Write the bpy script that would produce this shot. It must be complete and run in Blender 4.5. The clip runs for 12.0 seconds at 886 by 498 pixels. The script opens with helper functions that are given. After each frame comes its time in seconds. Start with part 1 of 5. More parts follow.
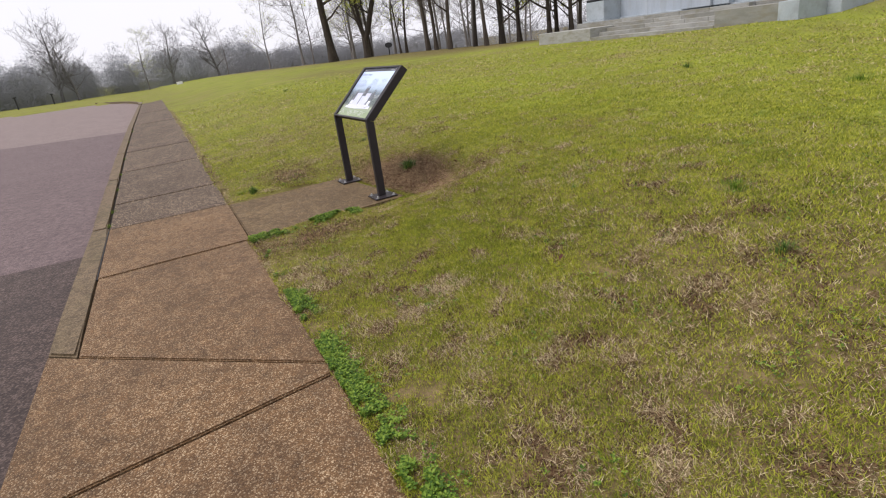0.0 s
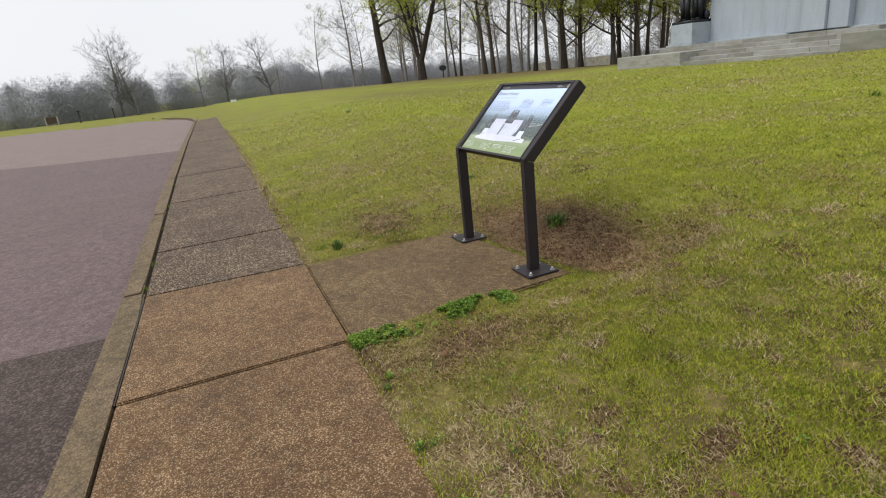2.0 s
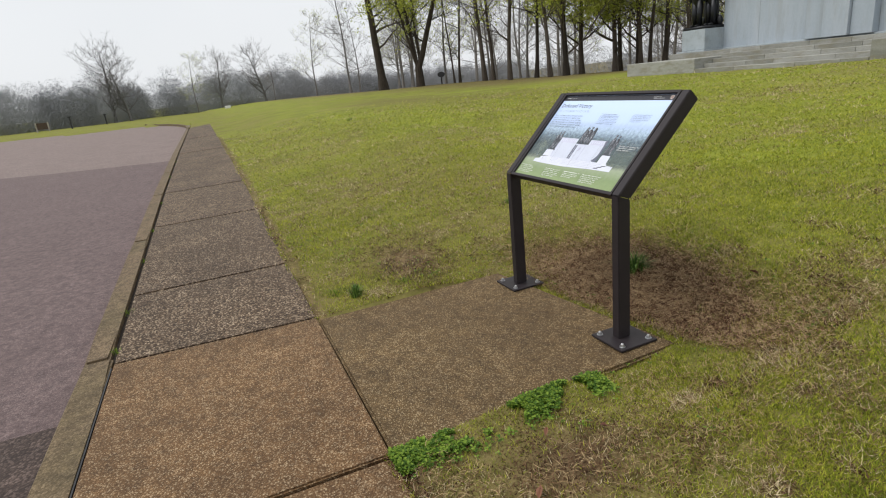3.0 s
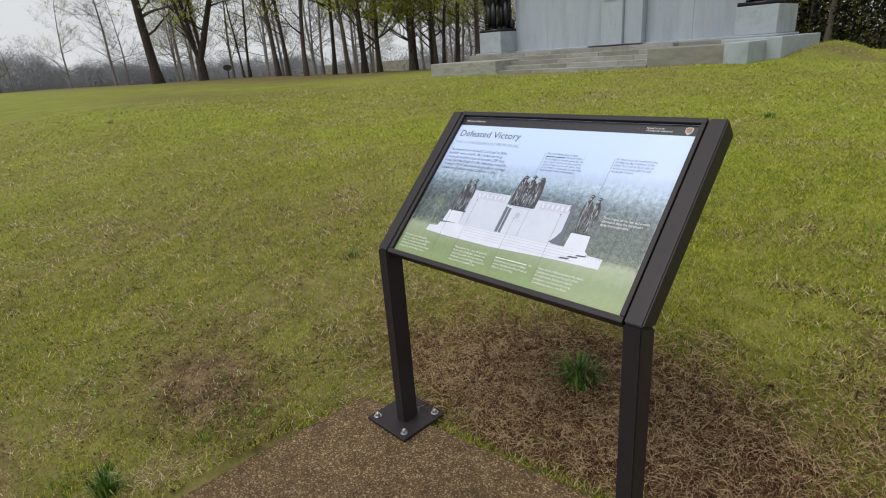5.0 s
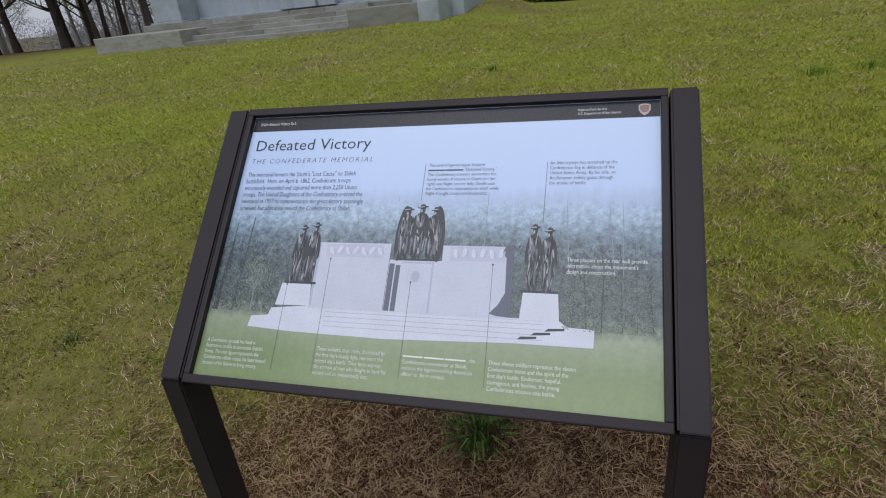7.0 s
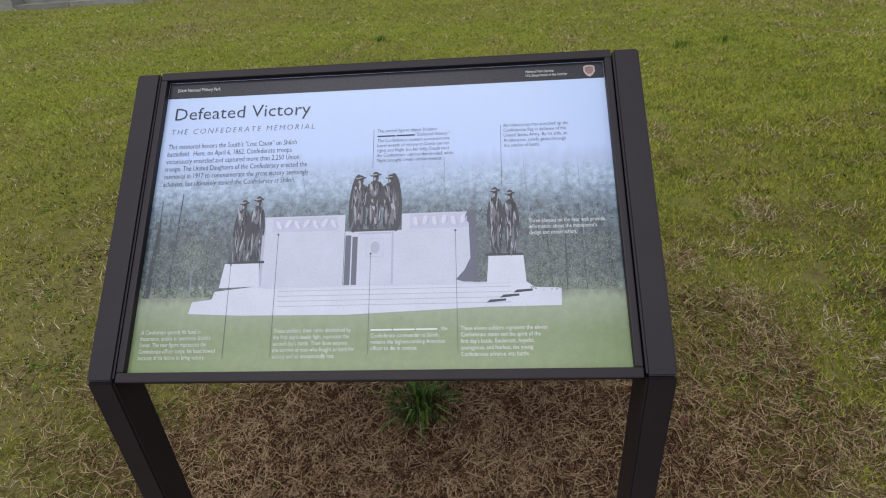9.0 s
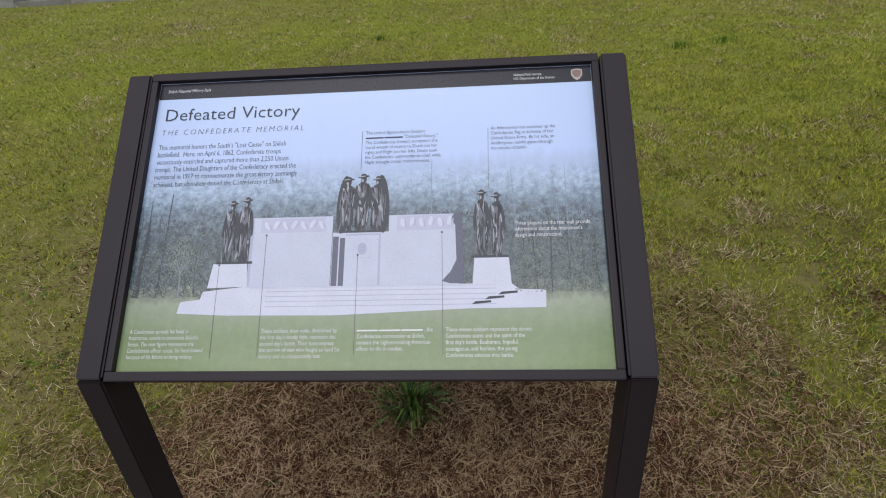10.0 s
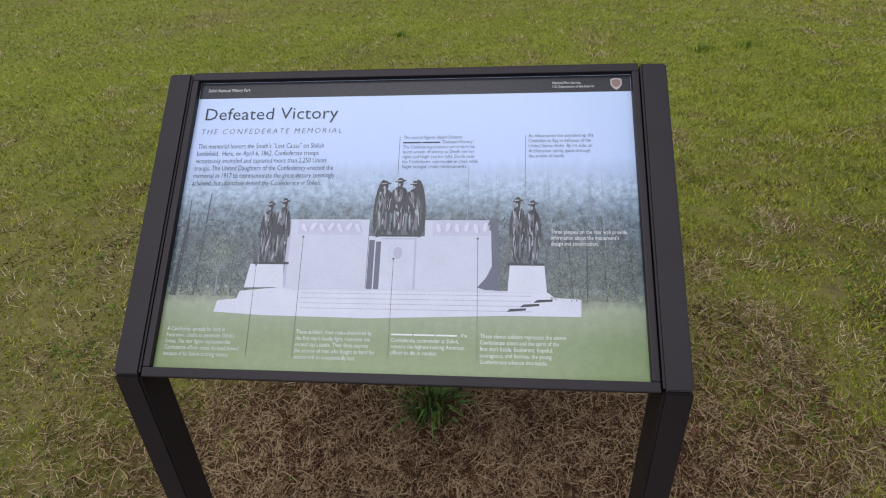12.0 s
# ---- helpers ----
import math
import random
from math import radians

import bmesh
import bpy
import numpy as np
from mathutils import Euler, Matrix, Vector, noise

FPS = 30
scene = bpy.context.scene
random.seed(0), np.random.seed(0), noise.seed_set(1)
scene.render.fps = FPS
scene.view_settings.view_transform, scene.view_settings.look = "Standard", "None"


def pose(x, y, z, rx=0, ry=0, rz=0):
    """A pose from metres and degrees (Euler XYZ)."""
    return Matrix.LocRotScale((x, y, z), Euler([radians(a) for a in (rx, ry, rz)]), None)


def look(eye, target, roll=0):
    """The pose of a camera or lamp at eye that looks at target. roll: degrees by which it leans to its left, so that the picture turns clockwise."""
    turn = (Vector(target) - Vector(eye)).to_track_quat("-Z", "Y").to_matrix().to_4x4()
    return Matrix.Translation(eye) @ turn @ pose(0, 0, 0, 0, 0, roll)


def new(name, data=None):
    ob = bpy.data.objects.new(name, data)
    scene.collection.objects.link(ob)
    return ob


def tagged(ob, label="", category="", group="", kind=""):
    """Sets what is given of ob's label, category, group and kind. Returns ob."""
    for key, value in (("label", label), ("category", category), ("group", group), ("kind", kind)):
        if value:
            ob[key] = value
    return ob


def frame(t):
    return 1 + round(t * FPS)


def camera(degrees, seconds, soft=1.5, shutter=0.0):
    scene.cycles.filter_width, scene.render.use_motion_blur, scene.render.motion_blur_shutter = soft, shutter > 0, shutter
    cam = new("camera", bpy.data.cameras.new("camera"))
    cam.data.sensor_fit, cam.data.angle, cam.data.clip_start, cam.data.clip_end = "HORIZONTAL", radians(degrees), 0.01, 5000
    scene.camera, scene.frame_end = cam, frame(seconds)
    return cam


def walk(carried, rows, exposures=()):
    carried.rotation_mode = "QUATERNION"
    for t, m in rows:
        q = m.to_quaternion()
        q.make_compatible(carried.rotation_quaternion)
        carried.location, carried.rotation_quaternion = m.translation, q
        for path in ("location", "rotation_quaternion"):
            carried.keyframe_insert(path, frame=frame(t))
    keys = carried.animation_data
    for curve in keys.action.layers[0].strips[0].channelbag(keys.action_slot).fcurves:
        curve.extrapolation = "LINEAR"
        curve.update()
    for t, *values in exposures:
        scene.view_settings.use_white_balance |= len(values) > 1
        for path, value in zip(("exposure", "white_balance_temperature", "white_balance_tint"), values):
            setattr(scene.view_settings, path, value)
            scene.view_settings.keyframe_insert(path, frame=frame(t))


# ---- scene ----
cam = camera(77.7, 12.0, soft=1.1)
PATH = [
    (0, (5.621, -1.838, 1.387), (3.935, -1.024, 0.683), -7.6),
    (0.5, (5.128, -1.834, 1.376), (3.399, -1.097, 0.695), -7.4),
    (1, (4.651, -1.823, 1.398), (2.903, -1.111, 0.737), -7.0),
    (1.5, (4.134, -1.865, 1.401), (2.375, -1.149, 0.774), -6.5),
    (2, (3.547, -1.851, 1.363), (1.783, -1.136, 0.75), -6.3),
    (2.5, (2.997, -1.845, 1.349), (1.229, -1.135, 0.742), -6.4),
    (2.7, (2.808, -1.825, 1.369), (1.04, -1.111, 0.767), -6.3),
    (4.3, (1.511, -1.437, 1.425), (-0.059, -0.365, 0.803), -4.4),
    (4.5, (1.366, -1.364, 1.42), (-0.143, -0.216, 0.783), -4.0),
    (5, (1.058, -1.163, 1.432), (-0.309, 0.136, 0.767), -4.1),
    (5.5, (0.775, -1.034, 1.432), (-0.409, 0.415, 0.727), -4.2),
    (6, (0.578, -0.931, 1.437), (-0.354, 0.667, 0.682), -4.9),
    (6.5, (0.427, -0.769, 1.439), (-0.29, 0.916, 0.636), -5.8),
    (7, (0.344, -0.708, 1.429), (-0.203, 1.018, 0.58), -6.25),
    (7.2, (0.308, -0.71, 1.43), (-0.176, 1.027, 0.566), -6.3),
    (8.8, (0.194, -0.712, 1.409), (0.028, 1.037, 0.451), -4.3),
    (9, (0.205, -0.714, 1.415), (0.053, 1.034, 0.454), -4.0),
    (9.5, (0.223, -0.716, 1.42), (0.08, 1.031, 0.457), -3.7),
    (10, (0.232, -0.717, 1.422), (0.078, 1.028, 0.458), -3.7),
    (10.5, (0.243, -0.728, 1.429), (0.086, 1.015, 0.461), -3.4),
    (11, (0.247, -0.735, 1.435), (0.075, 1.006, 0.467), -3.3),
    (11.5, (0.247, -0.73, 1.433), (0.051, 1.011, 0.468), -3.2),
    (12, (0.185, -0.716, 1.442), (-0.006, 1.021, 0.469), -2.6),
]
walk(cam, [(t, look(eye, target, roll)) for t, eye, target, roll in PATH],
     exposures=[(0, 0.47, 6400, 17), (1.5, 0.38, 6450, 12), (2.7, 0.30, 6450, 9), (4.5, 0.14, 6450, 9), (5.5, -0.08, 6300, 10), (6.5, -0.40, 6050, 11), (7, -0.46, 5950, 13), (9, -0.34, 6000, 15), (12, -0.32, 5950, 15)])


# ---- light ----
SUN_EL, SUN_AZ = radians(60), radians(200)
world = bpy.data.worlds.new("overcast")
scene.world = world
world.use_nodes = True
wn, wl = world.node_tree.nodes, world.node_tree.links
bg = wn["Background"]
sky = wn.new("ShaderNodeTexSky")
sky.sky_type, sky.sun_disc, sky.sun_elevation, sky.sun_rotation = "NISHITA", False, SUN_EL, SUN_AZ
sky.air_density, sky.dust_density = 1.0, 4.0
cloud_in = wn.new("ShaderNodeTexCoord")
cloud = wn.new("ShaderNodeTexNoise")
cloud.inputs["Scale"].default_value, cloud.inputs["Detail"].default_value = 2.2, 4
cloud_ramp = wn.new("ShaderNodeValToRGB")
cloud_ramp.color_ramp.elements[0].color = (8.5, 8.7, 9.0, 1)
cloud_ramp.color_ramp.elements[1].color = (9.8, 9.9, 10.1, 1)
veil = wn.new("ShaderNodeMixRGB")
veil.inputs[0].default_value = 0.92
wl.new(cloud_in.outputs["Generated"], cloud.inputs["Vector"])
wl.new(cloud.outputs["Fac"], cloud_ramp.inputs[0])
wl.new(sky.outputs[0], veil.inputs[1])
wl.new(cloud_ramp.outputs[0], veil.inputs[2])
wl.new(veil.outputs[0], bg.inputs[0])
bg.inputs[1].default_value = 0.08
sun = new("sun", bpy.data.lights.new("sun", "SUN"))
sun.data.energy, sun.data.angle, sun.data.color = 1.6, radians(45), (1.0, 0.96, 0.9)
sun.rotation_euler = (radians(90) - SUN_EL, 0, radians(180) - SUN_AZ)


# ---- materials ----
def material(name, colours, scale=8.0, rough=0.8, fine=60.0, bump=0.3, metal=0.0, depth=0.01, stretch=(1, 1, 1),
             island=0.0, objects=0.0, local=False, stain=None, stain_scale=1.5, stain_amount=0.5, spec=0.5, worn=None):
    """Two scales of noise over two or three colours, with stains, fine relief and a change from piece to piece."""
    m = bpy.data.materials.new(name)
    m.use_nodes = True
    n, l = m.node_tree.nodes, m.node_tree.links
    b = n["Principled BSDF"]
    b.inputs["Metallic"].default_value = metal
    b.inputs["Specular IOR Level"].default_value = spec
    co = n.new("ShaderNodeTexCoord").outputs["Object"] if local else n.new("ShaderNodeNewGeometry").outputs["Position"]
    mp = n.new("ShaderNodeMapping")
    mp.inputs["Scale"].default_value = stretch
    l.new(co, mp.inputs[0])
    co = mp.outputs[0]

    def noise_tex(s, detail=4.0, roughness=0.6):
        t = n.new("ShaderNodeTexNoise")
        t.inputs["Scale"].default_value, t.inputs["Detail"].default_value, t.inputs["Roughness"].default_value = s, detail, roughness
        l.new(co, t.inputs["Vector"])
        return t.outputs["Fac"]
    big, small = noise_tex(scale), noise_tex(fine, 3)
    ramp = n.new("ShaderNodeValToRGB")
    e = ramp.color_ramp.elements
    e[0].position, e[1].position = 0.3, 0.7
    e[0].color, e[1].color = (*colours[0], 1), (*colours[-1], 1)
    for i, c in enumerate(colours[1:-1]):
        e.new(0.3 + 0.4 * (i + 1) / (len(colours) - 1)).color = (*c, 1)
    mix = n.new("ShaderNodeMath")
    mix.operation = "MULTIPLY_ADD"
    mix.inputs[1].default_value = 0.45
    l.new(small, mix.inputs[0])
    sc = n.new("ShaderNodeMath")
    sc.operation = "MULTIPLY"
    sc.inputs[1].default_value = 0.55
    l.new(big, sc.inputs[0])
    l.new(sc.outputs[0], mix.inputs[2])
    fac = mix.outputs[0]
    for amount, kind in ((island, "ShaderNodeNewGeometry"), (objects, "ShaderNodeObjectInfo")):
        if amount:
            r = n.new(kind)
            add = n.new("ShaderNodeMath")
            add.operation = "MULTIPLY_ADD"
            add.inputs[1].default_value = amount
            l.new(r.outputs["Random Per Island" if kind == "ShaderNodeNewGeometry" else "Random"], add.inputs[0])
            off = n.new("ShaderNodeMath")
            off.operation = "SUBTRACT"
            off.inputs[1].default_value = amount / 2
            l.new(fac, off.inputs[0])
            l.new(off.outputs[0], add.inputs[2])
            fac = add.outputs[0]
    l.new(fac, ramp.inputs[0])
    out = ramp.outputs[0]
    if stain:
        st = noise_tex(stain_scale, 6, 0.65)
        sr = n.new("ShaderNodeValToRGB")
        sr.color_ramp.elements[0].position, sr.color_ramp.elements[1].position = 0.48, 0.64
        sr.color_ramp.elements[1].color = (stain_amount,) * 3 + (1,)
        l.new(st, sr.inputs[0])
        mx = n.new("ShaderNodeMixRGB")
        mx.inputs[2].default_value = (*stain, 1)
        l.new(sr.outputs[0], mx.inputs[0])
        l.new(out, mx.inputs[1])
        out = mx.outputs[0]
    if worn:
        wear = n.new("ShaderNodeAttribute")
        wear.attribute_name = "wear"
        earth = n.new("ShaderNodeValToRGB")
        earth.color_ramp.elements[0].position, earth.color_ramp.elements[1].position = 0.35, 0.68
        earth.color_ramp.elements[0].color, earth.color_ramp.elements[1].color = (*worn[0], 1), (*worn[1], 1)
        l.new(noise_tex(9.0, 8, 0.7), earth.inputs[0])
        mw = n.new("ShaderNodeMixRGB")
        l.new(wear.outputs["Fac"], mw.inputs[0])
        l.new(out, mw.inputs[1])
        l.new(earth.outputs[0], mw.inputs[2])
        out = mw.outputs[0]
    l.new(out, b.inputs["Base Color"])
    rr = n.new("ShaderNodeMapRange")
    rr.inputs["To Min"].default_value, rr.inputs["To Max"].default_value = max(rough - 0.12, 0.02), min(rough + 0.12, 1)
    l.new(small, rr.inputs[0])
    l.new(rr.outputs[0], b.inputs["Roughness"])
    if bump:
        bp = n.new("ShaderNodeBump")
        bp.inputs["Strength"].default_value, bp.inputs["Distance"].default_value = bump, depth
        l.new(small, bp.inputs["Height"])
        l.new(bp.outputs[0], b.inputs["Normal"])
    return m


def pebbled(name, paste, stones, scale, rough=0.72, objects=0.3, stain=(0.05, 0.04, 0.035), stain_amount=0.55, light=0.25):
    """Exposed aggregate: small stones of several tones in a paste, with damp stains."""
    m = bpy.data.materials.new(name)
    m.use_nodes = True
    n, l = m.node_tree.nodes, m.node_tree.links
    b = n["Principled BSDF"]
    pos = n.new("ShaderNodeNewGeometry").outputs["Position"]
    v = n.new("ShaderNodeTexVoronoi")
    v.inputs["Scale"].default_value = scale
    l.new(pos, v.inputs["Vector"])
    rnd = n.new("ShaderNodeSeparateColor")
    l.new(v.outputs["Color"], rnd.inputs[0])
    ramp = n.new("ShaderNodeValToRGB")
    e = ramp.color_ramp.elements
    e[0].color, e[1].color = (*stones[0], 1), (*stones[-1], 1)
    for i, c in enumerate(stones[1:-1]):
        e.new((i + 1) / (len(stones) - 1) * (1 - light)).color = (*c, 1)
    ramp.color_ramp.interpolation = "LINEAR"
    l.new(rnd.outputs[0], ramp.inputs[0])
    edge = n.new("ShaderNodeMapRange")
    edge.inputs["From Min"].default_value, edge.inputs["From Max"].default_value = 0.42, 0.72
    l.new(v.outputs["Distance"], edge.inputs[0])
    mx = n.new("ShaderNodeMixRGB")
    l.new(edge.outputs[0], mx.inputs[0])
    l.new(ramp.outputs[0], mx.inputs[1])
    mx.inputs[2].default_value = (*paste, 1)
    big = n.new("ShaderNodeTexNoise")
    big.inputs["Scale"].default_value, big.inputs["Detail"].default_value, big.inputs["Roughness"].default_value = 1.3, 7, 0.65
    l.new(pos, big.inputs["Vector"])
    info = n.new("ShaderNodeObjectInfo")
    am = n.new("ShaderNodeMath")
    am.operation = "MULTIPLY_ADD"
    am.inputs[1].default_value = objects * 0.3
    l.new(info.outputs["Random"], am.inputs[0])
    l.new(big.outputs["Fac"], am.inputs[2])
    sr = n.new("ShaderNodeMapRange")
    sr.inputs["From Min"].default_value, sr.inputs["From Max"].default_value, sr.inputs["To Max"].default_value = 0.42, 0.8, stain_amount
    l.new(am.outputs[0], sr.inputs[0])
    mx2 = n.new("ShaderNodeMixRGB")
    l.new(sr.outputs[0], mx2.inputs[0])
    l.new(mx.outputs[0], mx2.inputs[1])
    mx2.inputs[2].default_value = (*stain, 1)
    med = n.new("ShaderNodeTexNoise")
    med.inputs["Scale"].default_value, med.inputs["Detail"].default_value, med.inputs["Roughness"].default_value = 14, 8, 0.75
    l.new(pos, med.inputs["Vector"])
    tone = n.new("ShaderNodeValToRGB")
    tone.color_ramp.elements[0].position, tone.color_ramp.elements[1].position = 0.3, 0.7
    tone.color_ramp.elements[0].color, tone.color_ramp.elements[1].color = (0.55, 0.55, 0.55, 1), (1.4, 1.4, 1.35, 1)
    l.new(med.outputs["Fac"], tone.inputs[0])
    mx3 = n.new("ShaderNodeMixRGB")
    mx3.blend_type = "MULTIPLY"
    mx3.inputs[0].default_value = 1.0
    l.new(mx2.outputs[0], mx3.inputs[1])
    l.new(tone.outputs[0], mx3.inputs[2])
    l.new(mx3.outputs[0], b.inputs["Base Color"])
    b.inputs["Roughness"].default_value = rough
    b.inputs["Specular IOR Level"].default_value = 0.22
    bp = n.new("ShaderNodeBump")
    bp.inputs["Strength"].default_value, bp.inputs["Distance"].default_value, bp.invert = 0.5, 0.004, True
    l.new(v.outputs["Distance"], bp.inputs["Height"])
    l.new(bp.outputs[0], b.inputs["Normal"])
    return m


SOIL = material("lawn_soil", [(0.12, 0.105, 0.036), (0.20, 0.225, 0.030), (0.26, 0.30, 0.034)], 0.9, 0.95, 22, 0.8, depth=0.03,
                stain=(0.25, 0.20, 0.085), stain_scale=0.3, stain_amount=0.45, spec=0.15, worn=((0.050, 0.031, 0.017), (0.23, 0.16, 0.085)))
GRASS = material("green_grass", [(0.150, 0.190, 0.018), (0.305, 0.345, 0.032), (0.49, 0.49, 0.062)], 2.6, 0.7, 14, 0, island=0.5, spec=0.25)
DRY = material("dry_grass", [(0.13, 0.075, 0.040), (0.34, 0.245, 0.125), (0.66, 0.55, 0.345)], 3.0, 0.85, 20, 0, island=0.9, spec=0.2)
STRAW = material("loose_straw", [(0.085, 0.042, 0.022), (0.21, 0.128, 0.062), (0.40, 0.29, 0.155)], 5.0, 0.85, 20, 0, island=0.9, spec=0.12)
LITTER = material("dark_leaf_litter", [(0.038, 0.017, 0.010), (0.10, 0.052, 0.028), (0.19, 0.112, 0.062)], 3.0, 0.9, 20, 0, island=0.8, spec=0.15)
THATCH = material("brown_thatch", [(0.055, 0.022, 0.012), (0.18, 0.092, 0.044), (0.46, 0.33, 0.185)], 7.0, 0.85, 30, 0, island=0.95, spec=0.15)
CLOVER = material("clover_leaf", [(0.05, 0.11, 0.011), (0.12, 0.215, 0.020), (0.23, 0.33, 0.042)], 9.0, 0.6, 40, 0, island=0.7, spec=0.25)
TUFT = material("tuft_leaf", [(0.035, 0.08, 0.012), (0.075, 0.15, 0.022), (0.15, 0.24, 0.045)], 9.0, 0.6, 40, 0, island=0.9, spec=0.3)
WALK_TAN = pebbled("tan_aggregate", (0.12, 0.066, 0.029), [(0.075, 0.039, 0.017), (0.15, 0.083, 0.038), (0.22, 0.13, 0.064), (0.44, 0.33, 0.21)], 150, stain=(0.05, 0.029, 0.016), light=0.10)
WALK_PAD = pebbled("damp_tan_aggregate", (0.10, 0.062, 0.027), [(0.055, 0.032, 0.014), (0.125, 0.078, 0.033), (0.18, 0.118, 0.056), (0.40, 0.31, 0.19)], 165, stain=(0.05, 0.031, 0.018), light=0.09)
WALK_DARK = pebbled("weathered_aggregate", (0.05, 0.031, 0.019), [(0.03, 0.019, 0.012), (0.085, 0.055, 0.034), (0.17, 0.117, 0.075), (0.42, 0.33, 0.24)], 85, stain=(0.032, 0.021, 0.015), light=0.2)
KERB = pebbled("mossy_concrete", (0.135, 0.094, 0.058), [(0.078, 0.053, 0.033), (0.15, 0.104, 0.064), (0.25, 0.185, 0.12)], 110, stain=(0.075, 0.066, 0.026), stain_amount=0.5)
ROAD_NEAR = pebbled("dark_chip_asphalt", (0.048, 0.033, 0.028), [(0.038, 0.026, 0.023), (0.078, 0.053, 0.045), (0.17, 0.125, 0.11)], 75, stain=(0.032, 0.023, 0.021))
ROAD_MID = pebbled("mauve_asphalt", (0.122, 0.086, 0.086), [(0.09, 0.062, 0.062), (0.142, 0.101, 0.101), (0.21, 0.16, 0.16)], 110, stain=(0.095, 0.066, 0.066), stain_amount=0.5)
ROAD_FAR = pebbled("pale_pink_asphalt", (0.2, 0.15, 0.142), [(0.165, 0.122, 0.115), (0.22, 0.17, 0.16), (0.27, 0.22, 0.205)], 60, stain=(0.14, 0.10, 0.095), stain_amount=0.5)
GROOVE = material("joint_dirt", [(0.018, 0.013, 0.01), (0.05, 0.035, 0.022)], 20, 0.95, 120, 0.6)
BRONZE_PAINT = material("dark_brown_powder_coat", [(0.019, 0.015, 0.017), (0.030, 0.024, 0.027)], 6, 0.48, 300, 0.06, depth=0.002, spec=0.3)
STEEL = material("zinc_bolt", [(0.45, 0.45, 0.46), (0.62, 0.62, 0.63)], 60, 0.35, 300, 0.1, metal=1.0, depth=0.002)
GRANITE = material("pale_blue_granite", [(0.27, 0.32, 0.36), (0.36, 0.41, 0.46), (0.43, 0.47, 0.51)], 0.9, 0.75, 40, 0.1, depth=0.004, stretch=(2.2, 2.2, 0.35),
                   stain=(0.30, 0.32, 0.33), stain_scale=1.4, stain_amount=0.5, objects=0.12)
STEP_STONE = material("weathered_step_stone", [(0.19, 0.19, 0.165), (0.28, 0.28, 0.255), (0.36, 0.36, 0.335)], 1.6, 0.85, 30, 0.2, depth=0.006, stretch=(1, 1, 3),
                      stain=(0.20, 0.18, 0.12), stain_scale=2.2, stain_amount=0.6, objects=0.25)
PALE_BLOCK = material("pale_end_block", [(0.29, 0.34, 0.37), (0.42, 0.46, 0.49)], 1.4, 0.8, 30, 0.1, stain=(0.22, 0.23, 0.22), stain_scale=2.5, stain_amount=0.4)
BRONZE = material("dark_bronze", [(0.012, 0.012, 0.014), (0.03, 0.032, 0.036)], 3, 0.35, 40, 0.2, metal=0.6, depth=0.01)
BARK = material("grey_brown_bark", [(0.024, 0.018, 0.013), (0.06, 0.046, 0.035), (0.105, 0.088, 0.072)], 2.5, 0.95, 14, 0.9, depth=0.05, stretch=(1, 1, 0.2), objects=0.35)
# bark of the far trees: the next two greys carry the haze in their colour
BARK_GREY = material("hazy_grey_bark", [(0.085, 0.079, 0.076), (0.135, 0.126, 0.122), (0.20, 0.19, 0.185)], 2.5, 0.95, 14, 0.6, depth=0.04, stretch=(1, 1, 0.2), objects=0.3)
BARK_HAZED = material("haze_paled_bark", [(0.115, 0.106, 0.10), (0.19, 0.176, 0.168), (0.28, 0.265, 0.255)], 2.5, 0.95, 14, 0.6, depth=0.04, stretch=(1, 1, 0.2), objects=0.3)
SPRING = material("spring_leaf", [(0.28, 0.34, 0.04), (0.42, 0.47, 0.07), (0.56, 0.57, 0.14)], 0.5, 0.7, 6, 0, island=0.5, spec=0.2)
def let_through(m, share):
    """Thin leaves pass some of the light that falls on their other side."""
    n, l = m.node_tree.nodes, m.node_tree.links
    b, out = n["Principled BSDF"], n["Material Output"]
    thin_side, mix = n.new("ShaderNodeBsdfTranslucent"), n.new("ShaderNodeMixShader")
    mix.inputs[0].default_value = share
    l.new(b.inputs["Base Color"].links[0].from_socket, thin_side.inputs[0])
    l.new(b.outputs[0], mix.inputs[1])
    l.new(thin_side.outputs[0], mix.inputs[2])
    l.new(mix.outputs[0], out.inputs["Surface"])


let_through(SPRING, 0.5)
let_through(GRASS, 0.25)
let_through(CLOVER, 0.25)
# distance haze is mixed into these twig colours: lighter and bluer than bare wood
THICKET = material("haze_tinted_twigs", [(0.235, 0.243, 0.262), (0.275, 0.283, 0.302), (0.315, 0.322, 0.338)], 0.12, 0.95, 1.5, 0, island=0.06, spec=0.05)
DARK_LEAF = material("dark_thicket_leaf", [(0.012, 0.013, 0.006), (0.03, 0.032, 0.012), (0.075, 0.075, 0.02)], 0.35, 0.8, 3, 0, island=0.7, spec=0.15)
DRY_LEAF = material("fallen_leaf", [(0.10, 0.035, 0.02), (0.2, 0.09, 0.05)], 20, 0.8, 60, 0.2, objects=0.6)
BLACK_METAL = material("black_post_paint", [(0.015, 0.015, 0.017), (0.03, 0.03, 0.034)], 5, 0.6, 80, 0.1)
WHITE_PAINT = material("white_paint", [(0.7, 0.7, 0.7), (0.8, 0.8, 0.8)], 5, 0.6, 80, 0.1)
BROWN_BOARD = material("brown_board", [(0.05, 0.03, 0.02), (0.09, 0.06, 0.04)], 3, 0.8, 40, 0.2)
GREY_WOOD = material("grey_timber", [(0.3, 0.27, 0.24), (0.4, 0.37, 0.33)], 3, 0.85, 40, 0.2)


